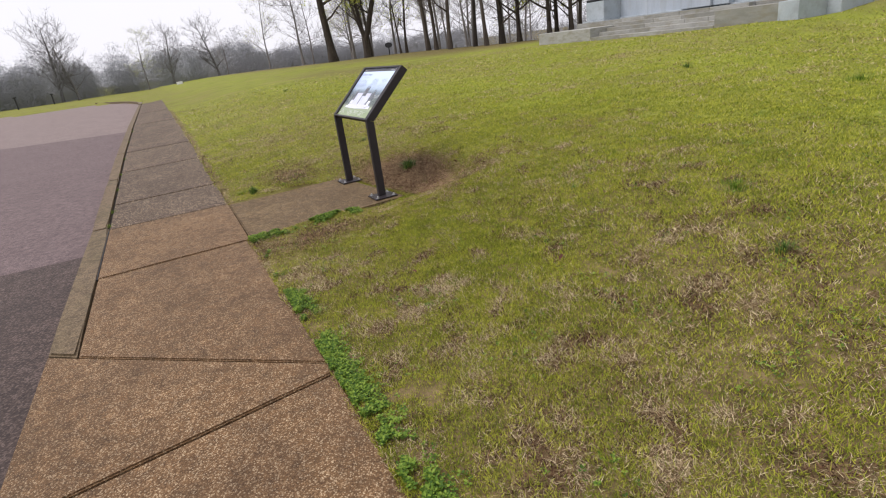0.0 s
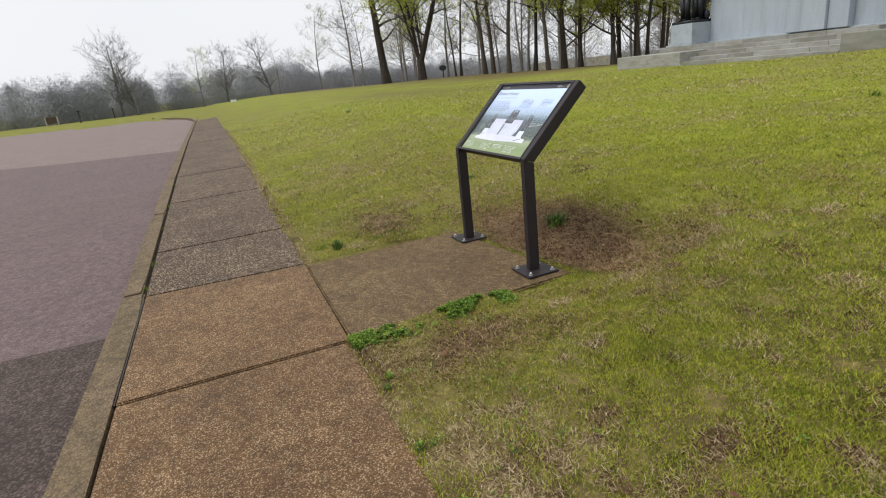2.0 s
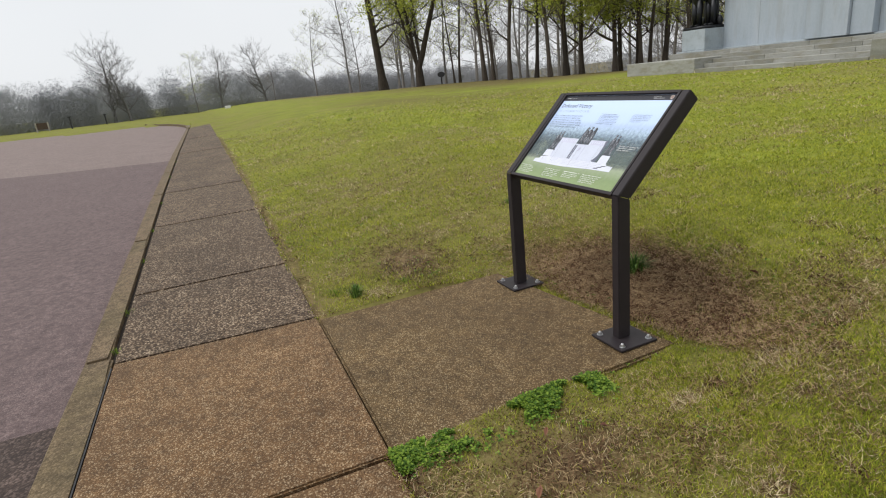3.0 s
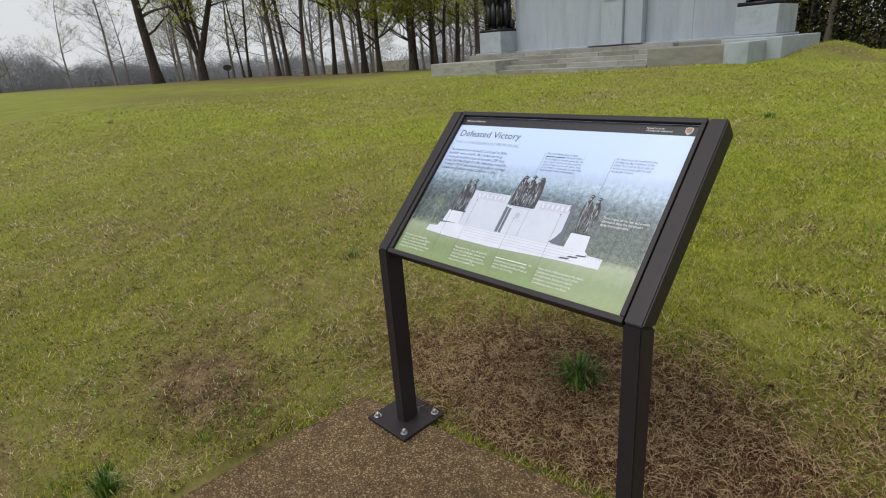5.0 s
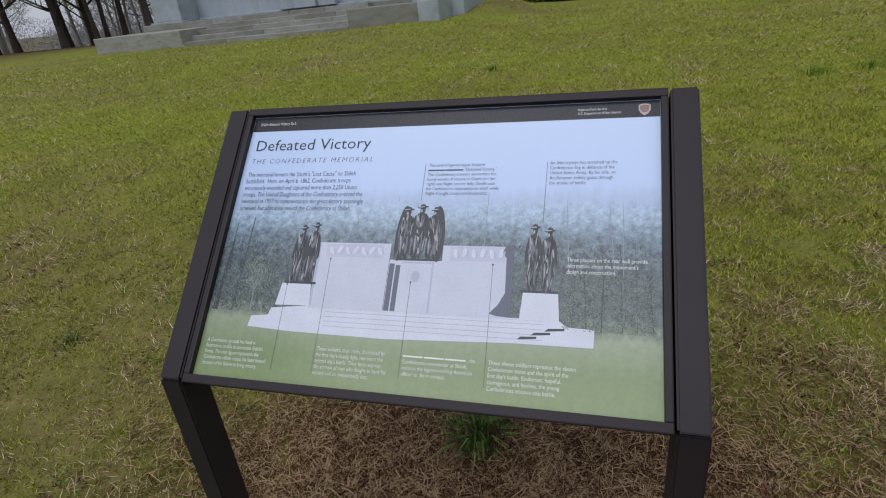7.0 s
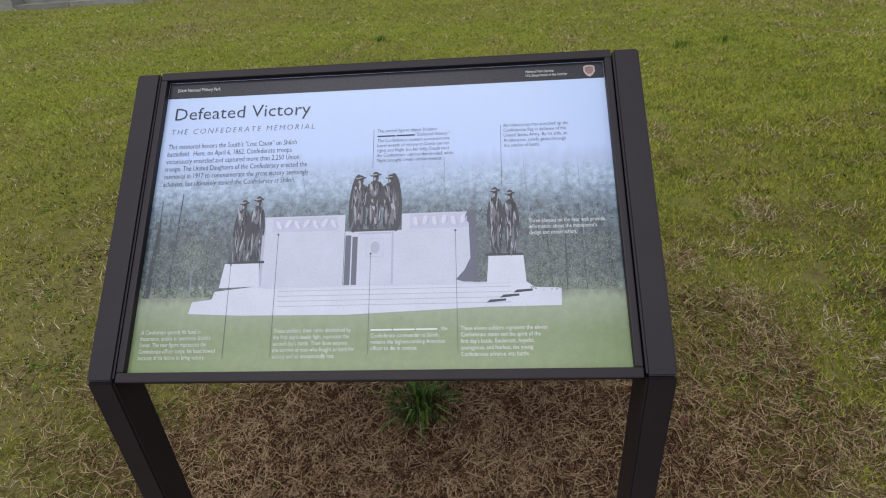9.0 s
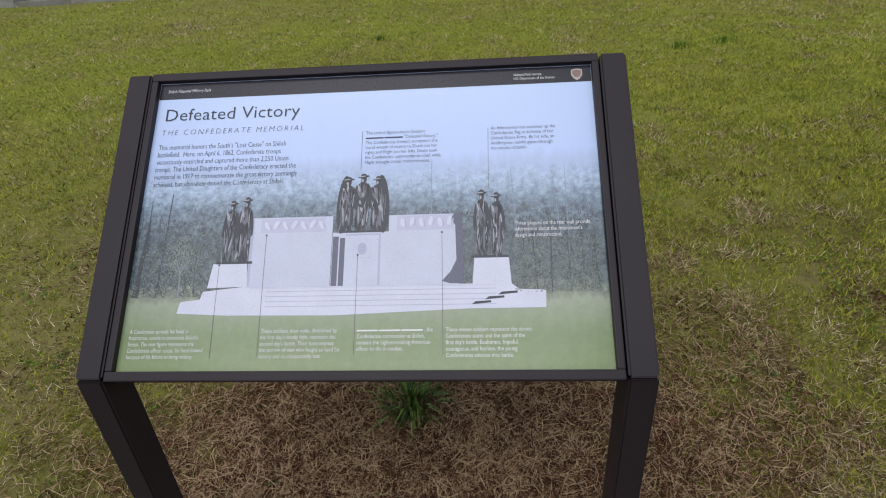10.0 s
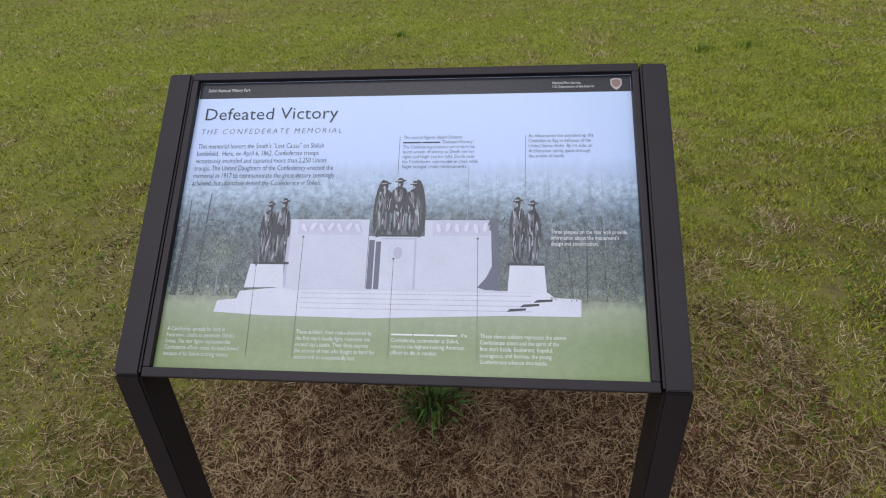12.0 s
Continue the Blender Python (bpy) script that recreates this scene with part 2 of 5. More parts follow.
# ---- shape helpers ----
def mesh_of(name, verts, faces, mat, smooth=False):
    me = bpy.data.meshes.new(name)
    me.from_pydata([tuple(v) for v in verts], [], [tuple(f) for f in faces])
    me.materials.append(mat)
    if smooth:
        me.polygons.foreach_set("use_smooth", [True] * len(me.polygons))
    me.update()
    return me


def part(name, bm, mat, parent=None, label="", at=None, smooth=False):
    """Links a bmesh, or a ready mesh, as one object, under a thing where one is given."""
    if isinstance(bm, bmesh.types.BMesh):
        me = bpy.data.meshes.new(name)
        bm.to_mesh(me)
        bm.free()
        me.materials.append(mat)
        if smooth:
            me.polygons.foreach_set("use_smooth", [True] * len(me.polygons))
    else:
        me = bm
    ob = new(name, me)
    if parent is not None:
        ob.parent = parent
    if at is not None:
        ob.matrix_local = at
    return tagged(ob, label)


def empty(name, m, label, category, group="", kind=""):
    ob = new(name)
    ob.empty_display_size = 0.1
    ob.matrix_world = m
    return tagged(ob, label, category, group, kind)


def box(x0, x1, y0, y1, z0, z1, bevel=0.0, segs=2):
    bm = bmesh.new()
    bmesh.ops.create_cube(bm, size=1)
    for v in bm.verts:
        v.co = Vector((x0 if v.co.x < 0 else x1, y0 if v.co.y < 0 else y1, z0 if v.co.z < 0 else z1))
    if bevel:
        bmesh.ops.bevel(bm, geom=bm.edges[:], offset=bevel, segments=segs, affect="EDGES", profile=0.6)
    return bm


def prism(poly, z0, z1, bevel=0.0):
    """A block with the outline poly in plan; z0 and z1 are numbers or functions of x and y."""
    f0 = z0 if callable(z0) else (lambda x, y: z0)
    f1 = z1 if callable(z1) else (lambda x, y: z1)
    bm = bmesh.new()
    lo = [bm.verts.new((x, y, f0(x, y))) for x, y in poly]
    hi = [bm.verts.new((x, y, f1(x, y))) for x, y in poly]
    n = len(poly)
    bm.faces.new(hi)
    bm.faces.new(lo[::-1])
    for i in range(n):
        bm.faces.new((lo[i], lo[(i + 1) % n], hi[(i + 1) % n], hi[i]))
    if bevel:
        bm.edges.ensure_lookup_table()
        top = [e for e in bm.edges if all(v in hi for v in e.verts)]
        bmesh.ops.bevel(bm, geom=top, offset=bevel, segments=2, affect="EDGES")
    bmesh.ops.recalc_face_normals(bm, faces=bm.faces)
    return bm


# ---- lie of the land ----
def smooth_line(pairs):
    xs, ys = [p[0] for p in pairs], [p[1] for p in pairs]
    return lambda v: np.interp(v, xs, ys)


along = smooth_line([(-2000, -3), (-300, -2.0), (-110, -0.45), (-60, -0.2), (-35, 0.02), (-15, 0.11), (-7, 0.09), (-3, 0.02), (-0.5, -0.03), (6, -0.045), (40, -0.1), (2000, -2)])
bank = smooth_line([(-2000, 0), (-1.25, 0.0), (-0.5, 0.05), (0.3, 0.14), (0.8, 0.235), (1.3, 0.31), (2.2, 0.375), (3.6, 0.43), (8, 0.51), (14, 0.57), (19, 0.57), (28, 0.42), (36, 0.0), (60, -1.2), (2000, -6)])


def skew(x):
    return -0.02 * x


def step01(a, b, v):
    t = np.clip((v - a) / (b - a), 0, 1)
    return t * t * (3 - 2 * t)


def land(x, y):
    """Height of the lawn."""
    yy = y - skew(np.clip(x, -60, 12))
    z = along(x) + bank(yy)
    z = z + 0.28 * (1 - step01(-45, -22, x)) * step01(4, 14, y) * (1 - step01(18, 30, y))
    z = z - 0.7 * step01(-4, 14, x) * step01(14, 40, y)
    z = z + 0.48 * np.exp(-(((x + 2.7) / 1.0) ** 2 + ((y - 17.4) / 2.0) ** 2))
    z = z + 0.14 * step01(-9, -4, x) * (1 - step01(-3.4, -1.6, x)) * np.exp(-((y - 13.5) / 3.0) ** 2)
    z = z - 0.10 * step01(-1.3, -0.7, x) * (1 - step01(0.7, 1.3, x)) * step01(-0.6, 0.0, y) * (1 - step01(0.45, 1.1, y))
    z = z + 0.012 * np.sin(2.1 * x + 1.3 * y) * np.sin(1.7 * y - 0.6 * x)
    return z


def pavement(x, y):
    """Height of the footpath's top, which falls a little to the kerb."""
    return along(x) + 0.018 * (y - skew(x) + 1.3)


def asphalt(x, y):
    return along(x) - 0.15 - 0.006 * np.clip(-2.7 - y, 0, 8)


def spread(a, b, step, far, grow=1.13):
    v = list(np.arange(a, b, step))
    s, x = step, b
    while x < far:
        v.append(x)
        s *= grow
        x += s
    s, x = step, a - step
    while x > -far:
        v.insert(0, x)
        s *= grow
        x -= s
    return np.array(v)


ROAD_OUT = smooth_line([(-46, -76), (-17, -70), (-11, -67), (-6, -62), (-4, -57), (-3, -52), (-2.2, -45)])


def paved(x, y):
    yy = y - skew(np.clip(x, -60, 40))
    walkway = (yy < -1.33) & (yy > -2.9) & (x > -36.4) & (x < 15)
    pad = (x > -0.8) & (x < 0.66) & (y > -1.6) & (y < 0.06 + 0.17 * (x + 0.7))
    road = (yy < -2.55) & (x > ROAD_OUT(y)) & (y > -44) & (x < 15)
    return walkway, pad, road


gx, gy = spread(-8, 8, 0.11, 1800), spread(-3.0, 6, 0.075, 1800)
X, Y = np.meshgrid(gx, gy, indexing="ij")
walkway, pad_area, road_area = paved(X, Y)
Z = land(X, Y)
Z = np.where(walkway | pad_area, np.minimum(Z, pavement(X, Y)) - 0.05, Z)
Z = np.where(road_area, asphalt(X, Y) - 0.12, Z)
nx, ny = len(gx), len(gy)
idx = np.arange(nx * ny).reshape(nx, ny)
quads = np.stack([idx[:-1, :-1], idx[1:, :-1], idx[1:, 1:], idx[:-1, 1:]], -1).reshape(-1, 4)
ground = new("ground", mesh_of("ground", np.stack([X, Y, Z], -1).reshape(-1, 3).tolist(), quads.tolist(), SOIL, True))
tagged(ground, "mown spring lawn on a low grassy bank", "lawn", kind="structure")

# how worn and brown the turf is
def turf_wear(x, y):
    yy = y - skew(np.clip(x, -60, 12))
    w = 0.74 * (1 - step01(0.2, 3.6, y))
    w = w * (0.30 + 0.45 * step01(-8, -3, x) + 0.45 * step01(0.8, 2.4, x))
    w = np.maximum(w, np.exp(-(((x - 0.05) / 0.95) ** 2 + ((y - 0.5) / 0.42) ** 2) ** 2))
    w = np.maximum(w, np.exp(-(((x - 1.15) / 0.38) ** 2 + ((y + 0.75) / 0.5) ** 2)))
    w = np.maximum(w, np.exp(-(((x + 1.35) / 0.75) ** 2 + ((y + 0.45) / 0.4) ** 2)))
    w = np.maximum(w, 0.95 * np.exp(-((yy + 1.28) / 0.09) ** 2) * (x > -20))
    w = np.maximum(w, 0.75 * (1 - step01(-27, -15, x)) * step01(9, 17, y))
    w = np.maximum(w, 0.55 * np.exp(-(((x + 21) / 9) ** 2 + ((y - 7) / 2.2) ** 2)))
    w = np.maximum(w, 0.8 * np.exp(-(((x + 2.4) / 1.1) ** 2 + ((y - 16.2) / 0.8) ** 2)))
    return np.clip(w, 0, 1)


worn_map = ground.data.attributes.new("wear", "FLOAT", "POINT")
worn_map.data.foreach_set("value", turf_wear(X, Y).astype(np.float32).reshape(-1))

# ---- road, kerb and footpath ----
road = empty("road", Matrix(), "patched mauve and pink asphalt road beside the kerb", "road", kind="structure")


def road_sheet(x_near, x_far, mat, label, lift):
    ys = np.concatenate([np.arange(-2.66, -12, -0.6), np.arange(-12, -44, -3.0)])
    vs, fs, n = [], [], 25
    for y in ys:
        a, b = x_near(y), x_far(y)
        for k in range(n + 1):
            x = a + (b - a) * k / n
            yy = y + skew(max(x, -60)) if y > -4 else y + skew(max(x, -60)) * (12 + y) / 8 if y > -12 else y
            vs.append((x, yy, float(asphalt(x, yy)) + lift))
    for i in range(len(ys) - 1):
        for k in range(n):
            fs.append((i * (n + 1) + k, i * (n + 1) + k + 1, (i + 1) * (n + 1) + k + 1, (i + 1) * (n + 1) + k))
    part("asphalt", mesh_of("asphalt", vs, fs, mat), mat, road, label)


def seam_near(y):
    return -0.66 + 0.14 * (y + 2.7) + 0.03 * math.sin(3.1 * y)


def seam_far(y):
    return -14.2 + 0.55 * (y + 2.6) + 0.15 * math.sin(0.9 * y)


road_sheet(lambda y: 15.0, seam_near, ROAD_NEAR, "dark coarse chip asphalt", 0.0)
road_sheet(seam_near, seam_far, ROAD_MID, "mauve grey asphalt patch", 0.0)
road_sheet(seam_far, lambda y: float(ROAD_OUT(y)), ROAD_FAR, "pale pink worn asphalt", 0.0)

footpath = empty("footpath", Matrix(), "exposed aggregate concrete footpath in jointed slabs", "footpath", kind="structure")
# x of each joint on the kerb side and on the lawn side
joints = [(14, 14), (11, 11), (8, 8), (5.6, 5.6), (3.42, 3.28), (2.09, 3.17), (0.64, 0.70), (-1.02, -0.88), (-2.26, -2.18)]
while joints[-1][0] > -35:
    joints.append((joints[-1][0] - 2.5, joints[-1][1] - 2.5))
GAP = 0.009
for i, ((a0, a1), (b0, b1)) in enumerate(zip(joints, joints[1:])):
    # the older slabs reach out to the road and form their own kerb
    edge = -2.69 if i < 5 else -2.515
    out = (-1.31 - edge) / 1.205
    a, b = a1 + (a0 - a1) * (out if i < 5 else 1), b1 + (b0 - b1) * (out if i < 5 else 1)
    poly = [(a - GAP, edge + skew(a)), (b + GAP, edge + skew(b)), (b1 + GAP, -1.31 + skew(b1)), (a1 - GAP, -1.31 + skew(a1))]
    sink = random.uniform(-0.004, 0.004)
    bm = prism(poly, lambda x, y: float(pavement(x, y)) - (0.3 if i < 5 else 0.11), lambda x, y, s=sink: float(pavement(x, y)) + s, 0.008)
    part("slab", bm, WALK_TAN if i < 7 else WALK_DARK, footpath)
bed = []
for x in np.arange(14, -36.3, -1.0):
    bed.append((x, -2.56 + skew(x), float(pavement(x, -2.56 + skew(x))) - 0.035))
    bed.append((x, -1.315 + skew(x), float(pavement(x, -1.315 + skew(x))) - 0.03))
part("joint_fill", mesh_of("joint_fill", bed, [(2 * i, 2 * i + 1, 2 * i + 3, 2 * i + 2) for i in range(len(bed) // 2 - 1)], GROOVE), GROOVE, footpath, "dark dirt in the joints")
pad_poly = [(-0.865, -1.285), (0.70, -1.315), (0.70, 0.22), (-0.78, 0.03)]
part("slab", prism(pad_poly, lambda x, y: -0.12, lambda x, y: float(-0.03 + 0.024 * np.clip(y + 1.25, 0, 1.25)), 0.012), WALK_PAD, footpath, "damp tan slab under the sign")

part("joint_strip", prism([(0.63, -2.5205 + skew(0.63)), (-0.98, -2.5205 + skew(-0.98)), (-0.98, -2.5275 + skew(-0.98)), (0.63, -2.5275 + skew(0.63))], lambda x, y: float(pavement(x, y)) - 0.06, lambda x, y: float(pavement(x, y)) - 0.004), BLACK_METAL, footpath, "grey edge of the black joint strip")

kerb = empty("kerb", Matrix(), "mossy concrete kerb along the road", "kerb", kind="structure")
kx = [1.92, -1.12]
while kx[-1] > -34:
    kx.append(kx[-1] - 3.05)
for a, b in zip(kx, kx[1:]):
    n = 6
    xs = [a - 0.006 + (b - a + 0.012) * k / n for k in range(n + 1)]
    poly = [(x, -2.69 + skew(x)) for x in xs] + [(x, -2.530 - (0.018 if a < -1 else 0.0) + skew(x)) for x in xs[::-1]]
    if a == kx[0]:
        poly[-1] = (a + 0.14, poly[-1][1])
    part("kerb_stone", prism(poly, lambda x, y: float(asphalt(x, y)) - 0.1, lambda x, y: float(pavement(x, -2.52 + skew(x))) + 0.003, 0.014), KERB, kerb)
arc = [(kx[-1], -2.6 + skew(kx[-1])), (-41, -2.0), (-46, -2.42), (-51, -3.05), (-56, -4.0), (-61, -5.0), (-66, -6.1)]
for (xa, ya), (xb, yb) in zip(arc, arc[1:]):
    d = Vector((xb - xa, yb - ya, 0)).normalized()
    s = Vector((-d.y, d.x, 0)) * 0.08
    poly = [(xa + s.x, ya + s.y), (xb + s.x, yb + s.y), (xb - s.x, yb - s.y), (xa - s.x, ya - s.y)]
    part("kerb_stone", prism(poly, lambda x, y: float(asphalt(x, y)) - 0.1, lambda x, y: float(along(x)) + 0.01, 0.014), KERB, kerb)


# ---- wayside sign ----
sign = empty("wayside_sign", Matrix(), "dark brown metal wayside sign bolted to a concrete slab", "information sign")
HALF, LOW, SLOPE = 0.519, 0.767, 0.637
BAR_W, BAR_D = 0.051, 0.074
R2 = math.sqrt(0.5)
# side bar and leg meet in a mitre; the profile lies in the y, z plane
TOP_Y, TOP_Z = SLOPE * R2, LOW + SLOPE * R2
MIT = BAR_D * math.tan(radians(22.5))


def extrude_profile(points, x0, x1, bevel=0.004):
    bm = bmesh.new()
    a = [bm.verts.new((x0, y, z)) for y, z in points]
    b = [bm.verts.new((x1, y, z)) for y, z in points]
    n = len(points)
    bm.faces.new(a)
    bm.faces.new(b[::-1])
    for i in range(n):
        bm.faces.new((a[i], b[i], b[(i + 1) % n], a[(i + 1) % n]))
    bmesh.ops.recalc_face_normals(bm, faces=bm.faces)
    bmesh.ops.bevel(bm, geom=bm.edges[:], offset=bevel, segments=2, affect="EDGES")
    return bm


for s in (-1, 1):
    x0, x1 = sorted((s * HALF, s * (HALF - BAR_W)))
    mitre = (BAR_D, LOW - MIT + 0.004)
    part("leg", extrude_profile([(0, 0.012), (BAR_D, 0.012), mitre, (0, LOW)], x0, x1), BRONZE_PAINT, sign, "dark brown square tube leg")
    part("side_bar", extrude_profile([(0, LOW + 0.002), (mitre[0], mitre[1] + 0.002), (TOP_Y + BAR_D * R2, TOP_Z - BAR_D * R2), (TOP_Y, TOP_Z)], x0, x1),
         BRONZE_PAINT, sign, "sloping dark brown side bar")
    cx = s * 0.506
    plate = part("base_plate", box(cx - 0.116, cx + 0.116, -0.075, 0.157, 0.0, 0.012, 0.003), BRONZE_PAINT, sign, "square dark steel base plate")
    for bx in (-0.085, 0.085):
        for by in (-0.044, 0.126):
            bm = bmesh.new()
            bmesh.ops.create_cone(bm, cap_ends=True, segments=16, radius1=0.016, radius2=0.016, depth=0.003, matrix=Matrix.Translation((0, 0, 0.0015)))
            bmesh.ops.create_cone(bm, cap_ends=True, segments=6, radius1=0.0115, radius2=0.0105, depth=0.010, matrix=Matrix.Translation((0, 0, 0.008)))
            bmesh.ops.create_uvsphere(bm, u_segments=10, v_segments=6, radius=0.0085, matrix=Matrix.Translation((0, 0, 0.013)))
            part("bolt", bm, STEEL, plate, "zinc hex bolt with washer", pose(cx + bx, by, 0.012, 0, 0, random.uniform(0, 60)))

# the panel's own plane: u to the right, v up the slope, w out of its face
FACE = Matrix.Translation((-0.45, 0.013 + 0.012 * R2, LOW + 0.013 - 0.012 * R2)) @ Matrix.Rotation(radians(45), 4, "X")


def panel_material():
    m = bpy.data.materials.new("printed_panel")
    m.use_nodes = True
    n, l = m.node_tree.nodes, m.node_tree.links
    b = n["Principled BSDF"]
    co = n.new("ShaderNodeTexCoord").outputs["Object"]
    sep = n.new("ShaderNodeSeparateXYZ")
    l.new(co, sep.inputs[0])
    wood = n.new("ShaderNodeTexNoise")
    wood.inputs["Scale"].default_value, wood.inputs["Detail"].default_value, wood.inputs["Roughness"].default_value = 62, 11, 0.8
    l.new(co, wood.inputs["Vector"])
    tall = n.new("ShaderNodeTexNoise")
    mp = n.new("ShaderNodeMapping")
    mp.inputs["Scale"].default_value = (60, 9, 1)
    l.new(co, mp.inputs[0])
    l.new(mp.outputs[0], tall.inputs["Vector"])
    tall.inputs["Scale"].default_value, tall.inputs["Detail"].default_value = 1.0, 5

    def math_node(op, a, c):
        k = n.new("ShaderNodeMath")
        k.operation = op
        for i, v in enumerate((a, c)):
            if isinstance(v, (int, float)):
                k.inputs[i].default_value = v
            else:
                l.new(v, k.inputs[i])
        return k.outputs[0]
    jag = math_node("ADD", sep.outputs[1], math_node("MULTIPLY", math_node("SUBTRACT", tall.outputs["Fac"], 0.5), 0.05))
    v = math_node("DIVIDE", jag, 0.6)
    ramp = n.new("ShaderNodeValToRGB")
    e = ramp.color_ramp.elements
    e[0].position, e[0].color = 0.0, (0.25, 0.32, 0.15, 1)
    e[1].position, e[1].color = 1.0, (0.60, 0.74, 0.99, 1)
    for p, c in ((0.10, (0.22, 0.29, 0.14, 1)), (0.205, (0.31, 0.36, 0.25, 1)), (0.235, (0.16, 0.18, 0.15, 1)), (0.27, (0.07, 0.09, 0.10, 1)), (0.42, (0.065, 0.082, 0.105, 1)),
                 (0.52, (0.13, 0.17, 0.23, 1)), (0.60, (0.34, 0.43, 0.58, 1)), (0.70, (0.53, 0.66, 0.93, 1))):
        e.new(p).color = c
    l.new(v, ramp.inputs[0])
    speck = n.new("ShaderNodeValToRGB")
    speck.color_ramp.elements[0].position, speck.color_ramp.elements[1].position = 0.38, 0.66
    speck.color_ramp.elements[0].color, speck.color_ramp.elements[1].color = (0.35, 0.35, 0.38, 1), (3.6, 3.8, 3.2, 1)
    l.new(wood.outputs["Fac"], speck.inputs[0])
    mask = n.new("ShaderNodeValToRGB")
    mask.color_ramp.elements[0].position, mask.color_ramp.elements[0].color = 0.22, (0.05, 0.05, 0.05, 1)
    mask.color_ramp.elements[1].position, mask.color_ramp.elements[1].color = 0.66, (0.0, 0.0, 0.0, 1)
    mask.color_ramp.elements.new(0.25).color = (0.8, 0.8, 0.8, 1)
    mask.color_ramp.elements.new(0.46).color = (0.75, 0.75, 0.75, 1)
    l.new(v, mask.inputs[0])
    mul = n.new("ShaderNodeMixRGB")
    mul.blend_type = "MULTIPLY"
    l.new(mask.outputs[0], mul.inputs[0])
    l.new(ramp.outputs[0], mul.inputs[1])
    l.new(speck.outputs[0], mul.inputs[2])
    l.new(mul.outputs[0], b.inputs["Base Color"])
    b.inputs["Roughness"].default_value = 0.18
    b.inputs["Specular IOR Level"].default_value = 0.4
    return m


def ink(name, colour, rough=0.3):
    return material(name, [tuple(0.85 * c for c in colour), colour], 20, rough, 250, 0.0, local=True, spec=0.36)


INK_DARK, INK_WHITE, INK_HEAD = ink("navy_ink", (0.035, 0.04, 0.06)), ink("white_ink", (0.86, 0.87, 0.85)), ink("charcoal_ink", (0.028, 0.028, 0.036))
INK_STONE, INK_SHADE, INK_STATUE, INK_LINE = ink("pale_stone_ink", (0.63, 0.67, 0.79)), ink("stone_shade_ink", (0.50, 0.51, 0.66)), ink("statue_ink", (0.046, 0.050, 0.062)), ink("grey_line_ink", (0.10, 0.10, 0.12))
INK_STEP, INK_LIGHT, INK_LOGO = ink("step_ink", (0.72, 0.75, 0.86)), ink("bronze_fold_ink", (0.17, 0.18, 0.21)), ink("logo_ink", (0.30, 0.20, 0.17))
INK_GLINT = ink("bronze_glint_ink", (0.42, 0.43, 0.47))
INK_LEAF, INK_LEAF_DARK, INK_LEAF_PALE, INK_TRUNK = ink("leaf_ink", (0.125, 0.155, 0.135)), ink("dark_leaf_ink", (0.055, 0.066, 0.076)), ink("pale_leaf_ink", (0.26, 0.31, 0.24)), ink("trunk_ink", (0.26, 0.30, 0.36))
INK_GREY = ink("blue_shadow_ink", (0.135, 0.145, 0.20))
INK_DEEP, INK_RELIEF = ink("bronze_hollow_ink", (0.018, 0.020, 0.028)), ink("frieze_ink", (0.58, 0.59, 0.74))
INK_RIM = ink("emblem_rim_ink", (0.55, 0.47, 0.43))
PRINT = panel_material()

panel = part("panel", box(-0.004, 0.904, -0.004, 0.604, -0.012, 0.0), PRINT, sign, "glossy printed panel with a faded landscape picture", FACE)
# trim round the panel, proud of its face
for x0, x1, y0, y1 in ((-0.0142, 0.9142, 0.6005, 0.6185), (-0.0142, 0.9142, -0.0185, -0.0005), (-0.0142, -0.0005, -0.0005, 0.6005), (0.9005, 0.9142, -0.0005, 0.6005)):
    part("trim", box(x0, x1, y0, y1, -0.03, 0.0125, 0.0025), BRONZE_PAINT, sign, "dark brown panel trim", FACE)
part("backing", box(-0.0178, 0.9178, -0.012, 0.612, -0.044, -0.0305), BRONZE_PAINT, sign, "dark backing tray", FACE)


# thickness of the layers of ink against their nominal steps
THIN = 0.25


def flat(name, polys, mat, lift, label="", joined=False):
    """Printed shapes: flat outlines in the panel's plane."""
    if not joined:
        for poly in polys:
            part(name, mesh_of(name, [(u, v, lift * THIN) for u, v in poly], [tuple(range(len(poly)))], mat), mat, panel, label)
        return
    vs, fs = [], []
    for k, poly in enumerate(polys):
        fs.append(tuple(range(len(vs), len(vs) + len(poly))))
        vs += [(u, v, (lift + 0.00028 * k / len(polys)) * THIN) for u, v in poly]
    tagged(part(name, mesh_of(name, vs, fs, mat), mat, panel, label), kind="" if label else "stuff")


def rect(u0, u1, v0, v1):
    return [(u0, v0), (u1, v0), (u1, v1), (u0, v1)]


def oval(u, v, a, b, turn=0.0, n=18):
    c, s = math.cos(turn), math.sin(turn)
    return [(u + a * math.cos(t) * c - b * math.sin(t) * s, v + a * math.cos(t) * s + b * math.sin(t) * c) for t in (2 * math.pi * k / n for k in range(n))]


def thin(u0, v0, u1, v1, w=0.00038):
    return [(u0 - w, v0), (u0 + w, v0), (u1 + w, v1), (u1 - w, v1)]


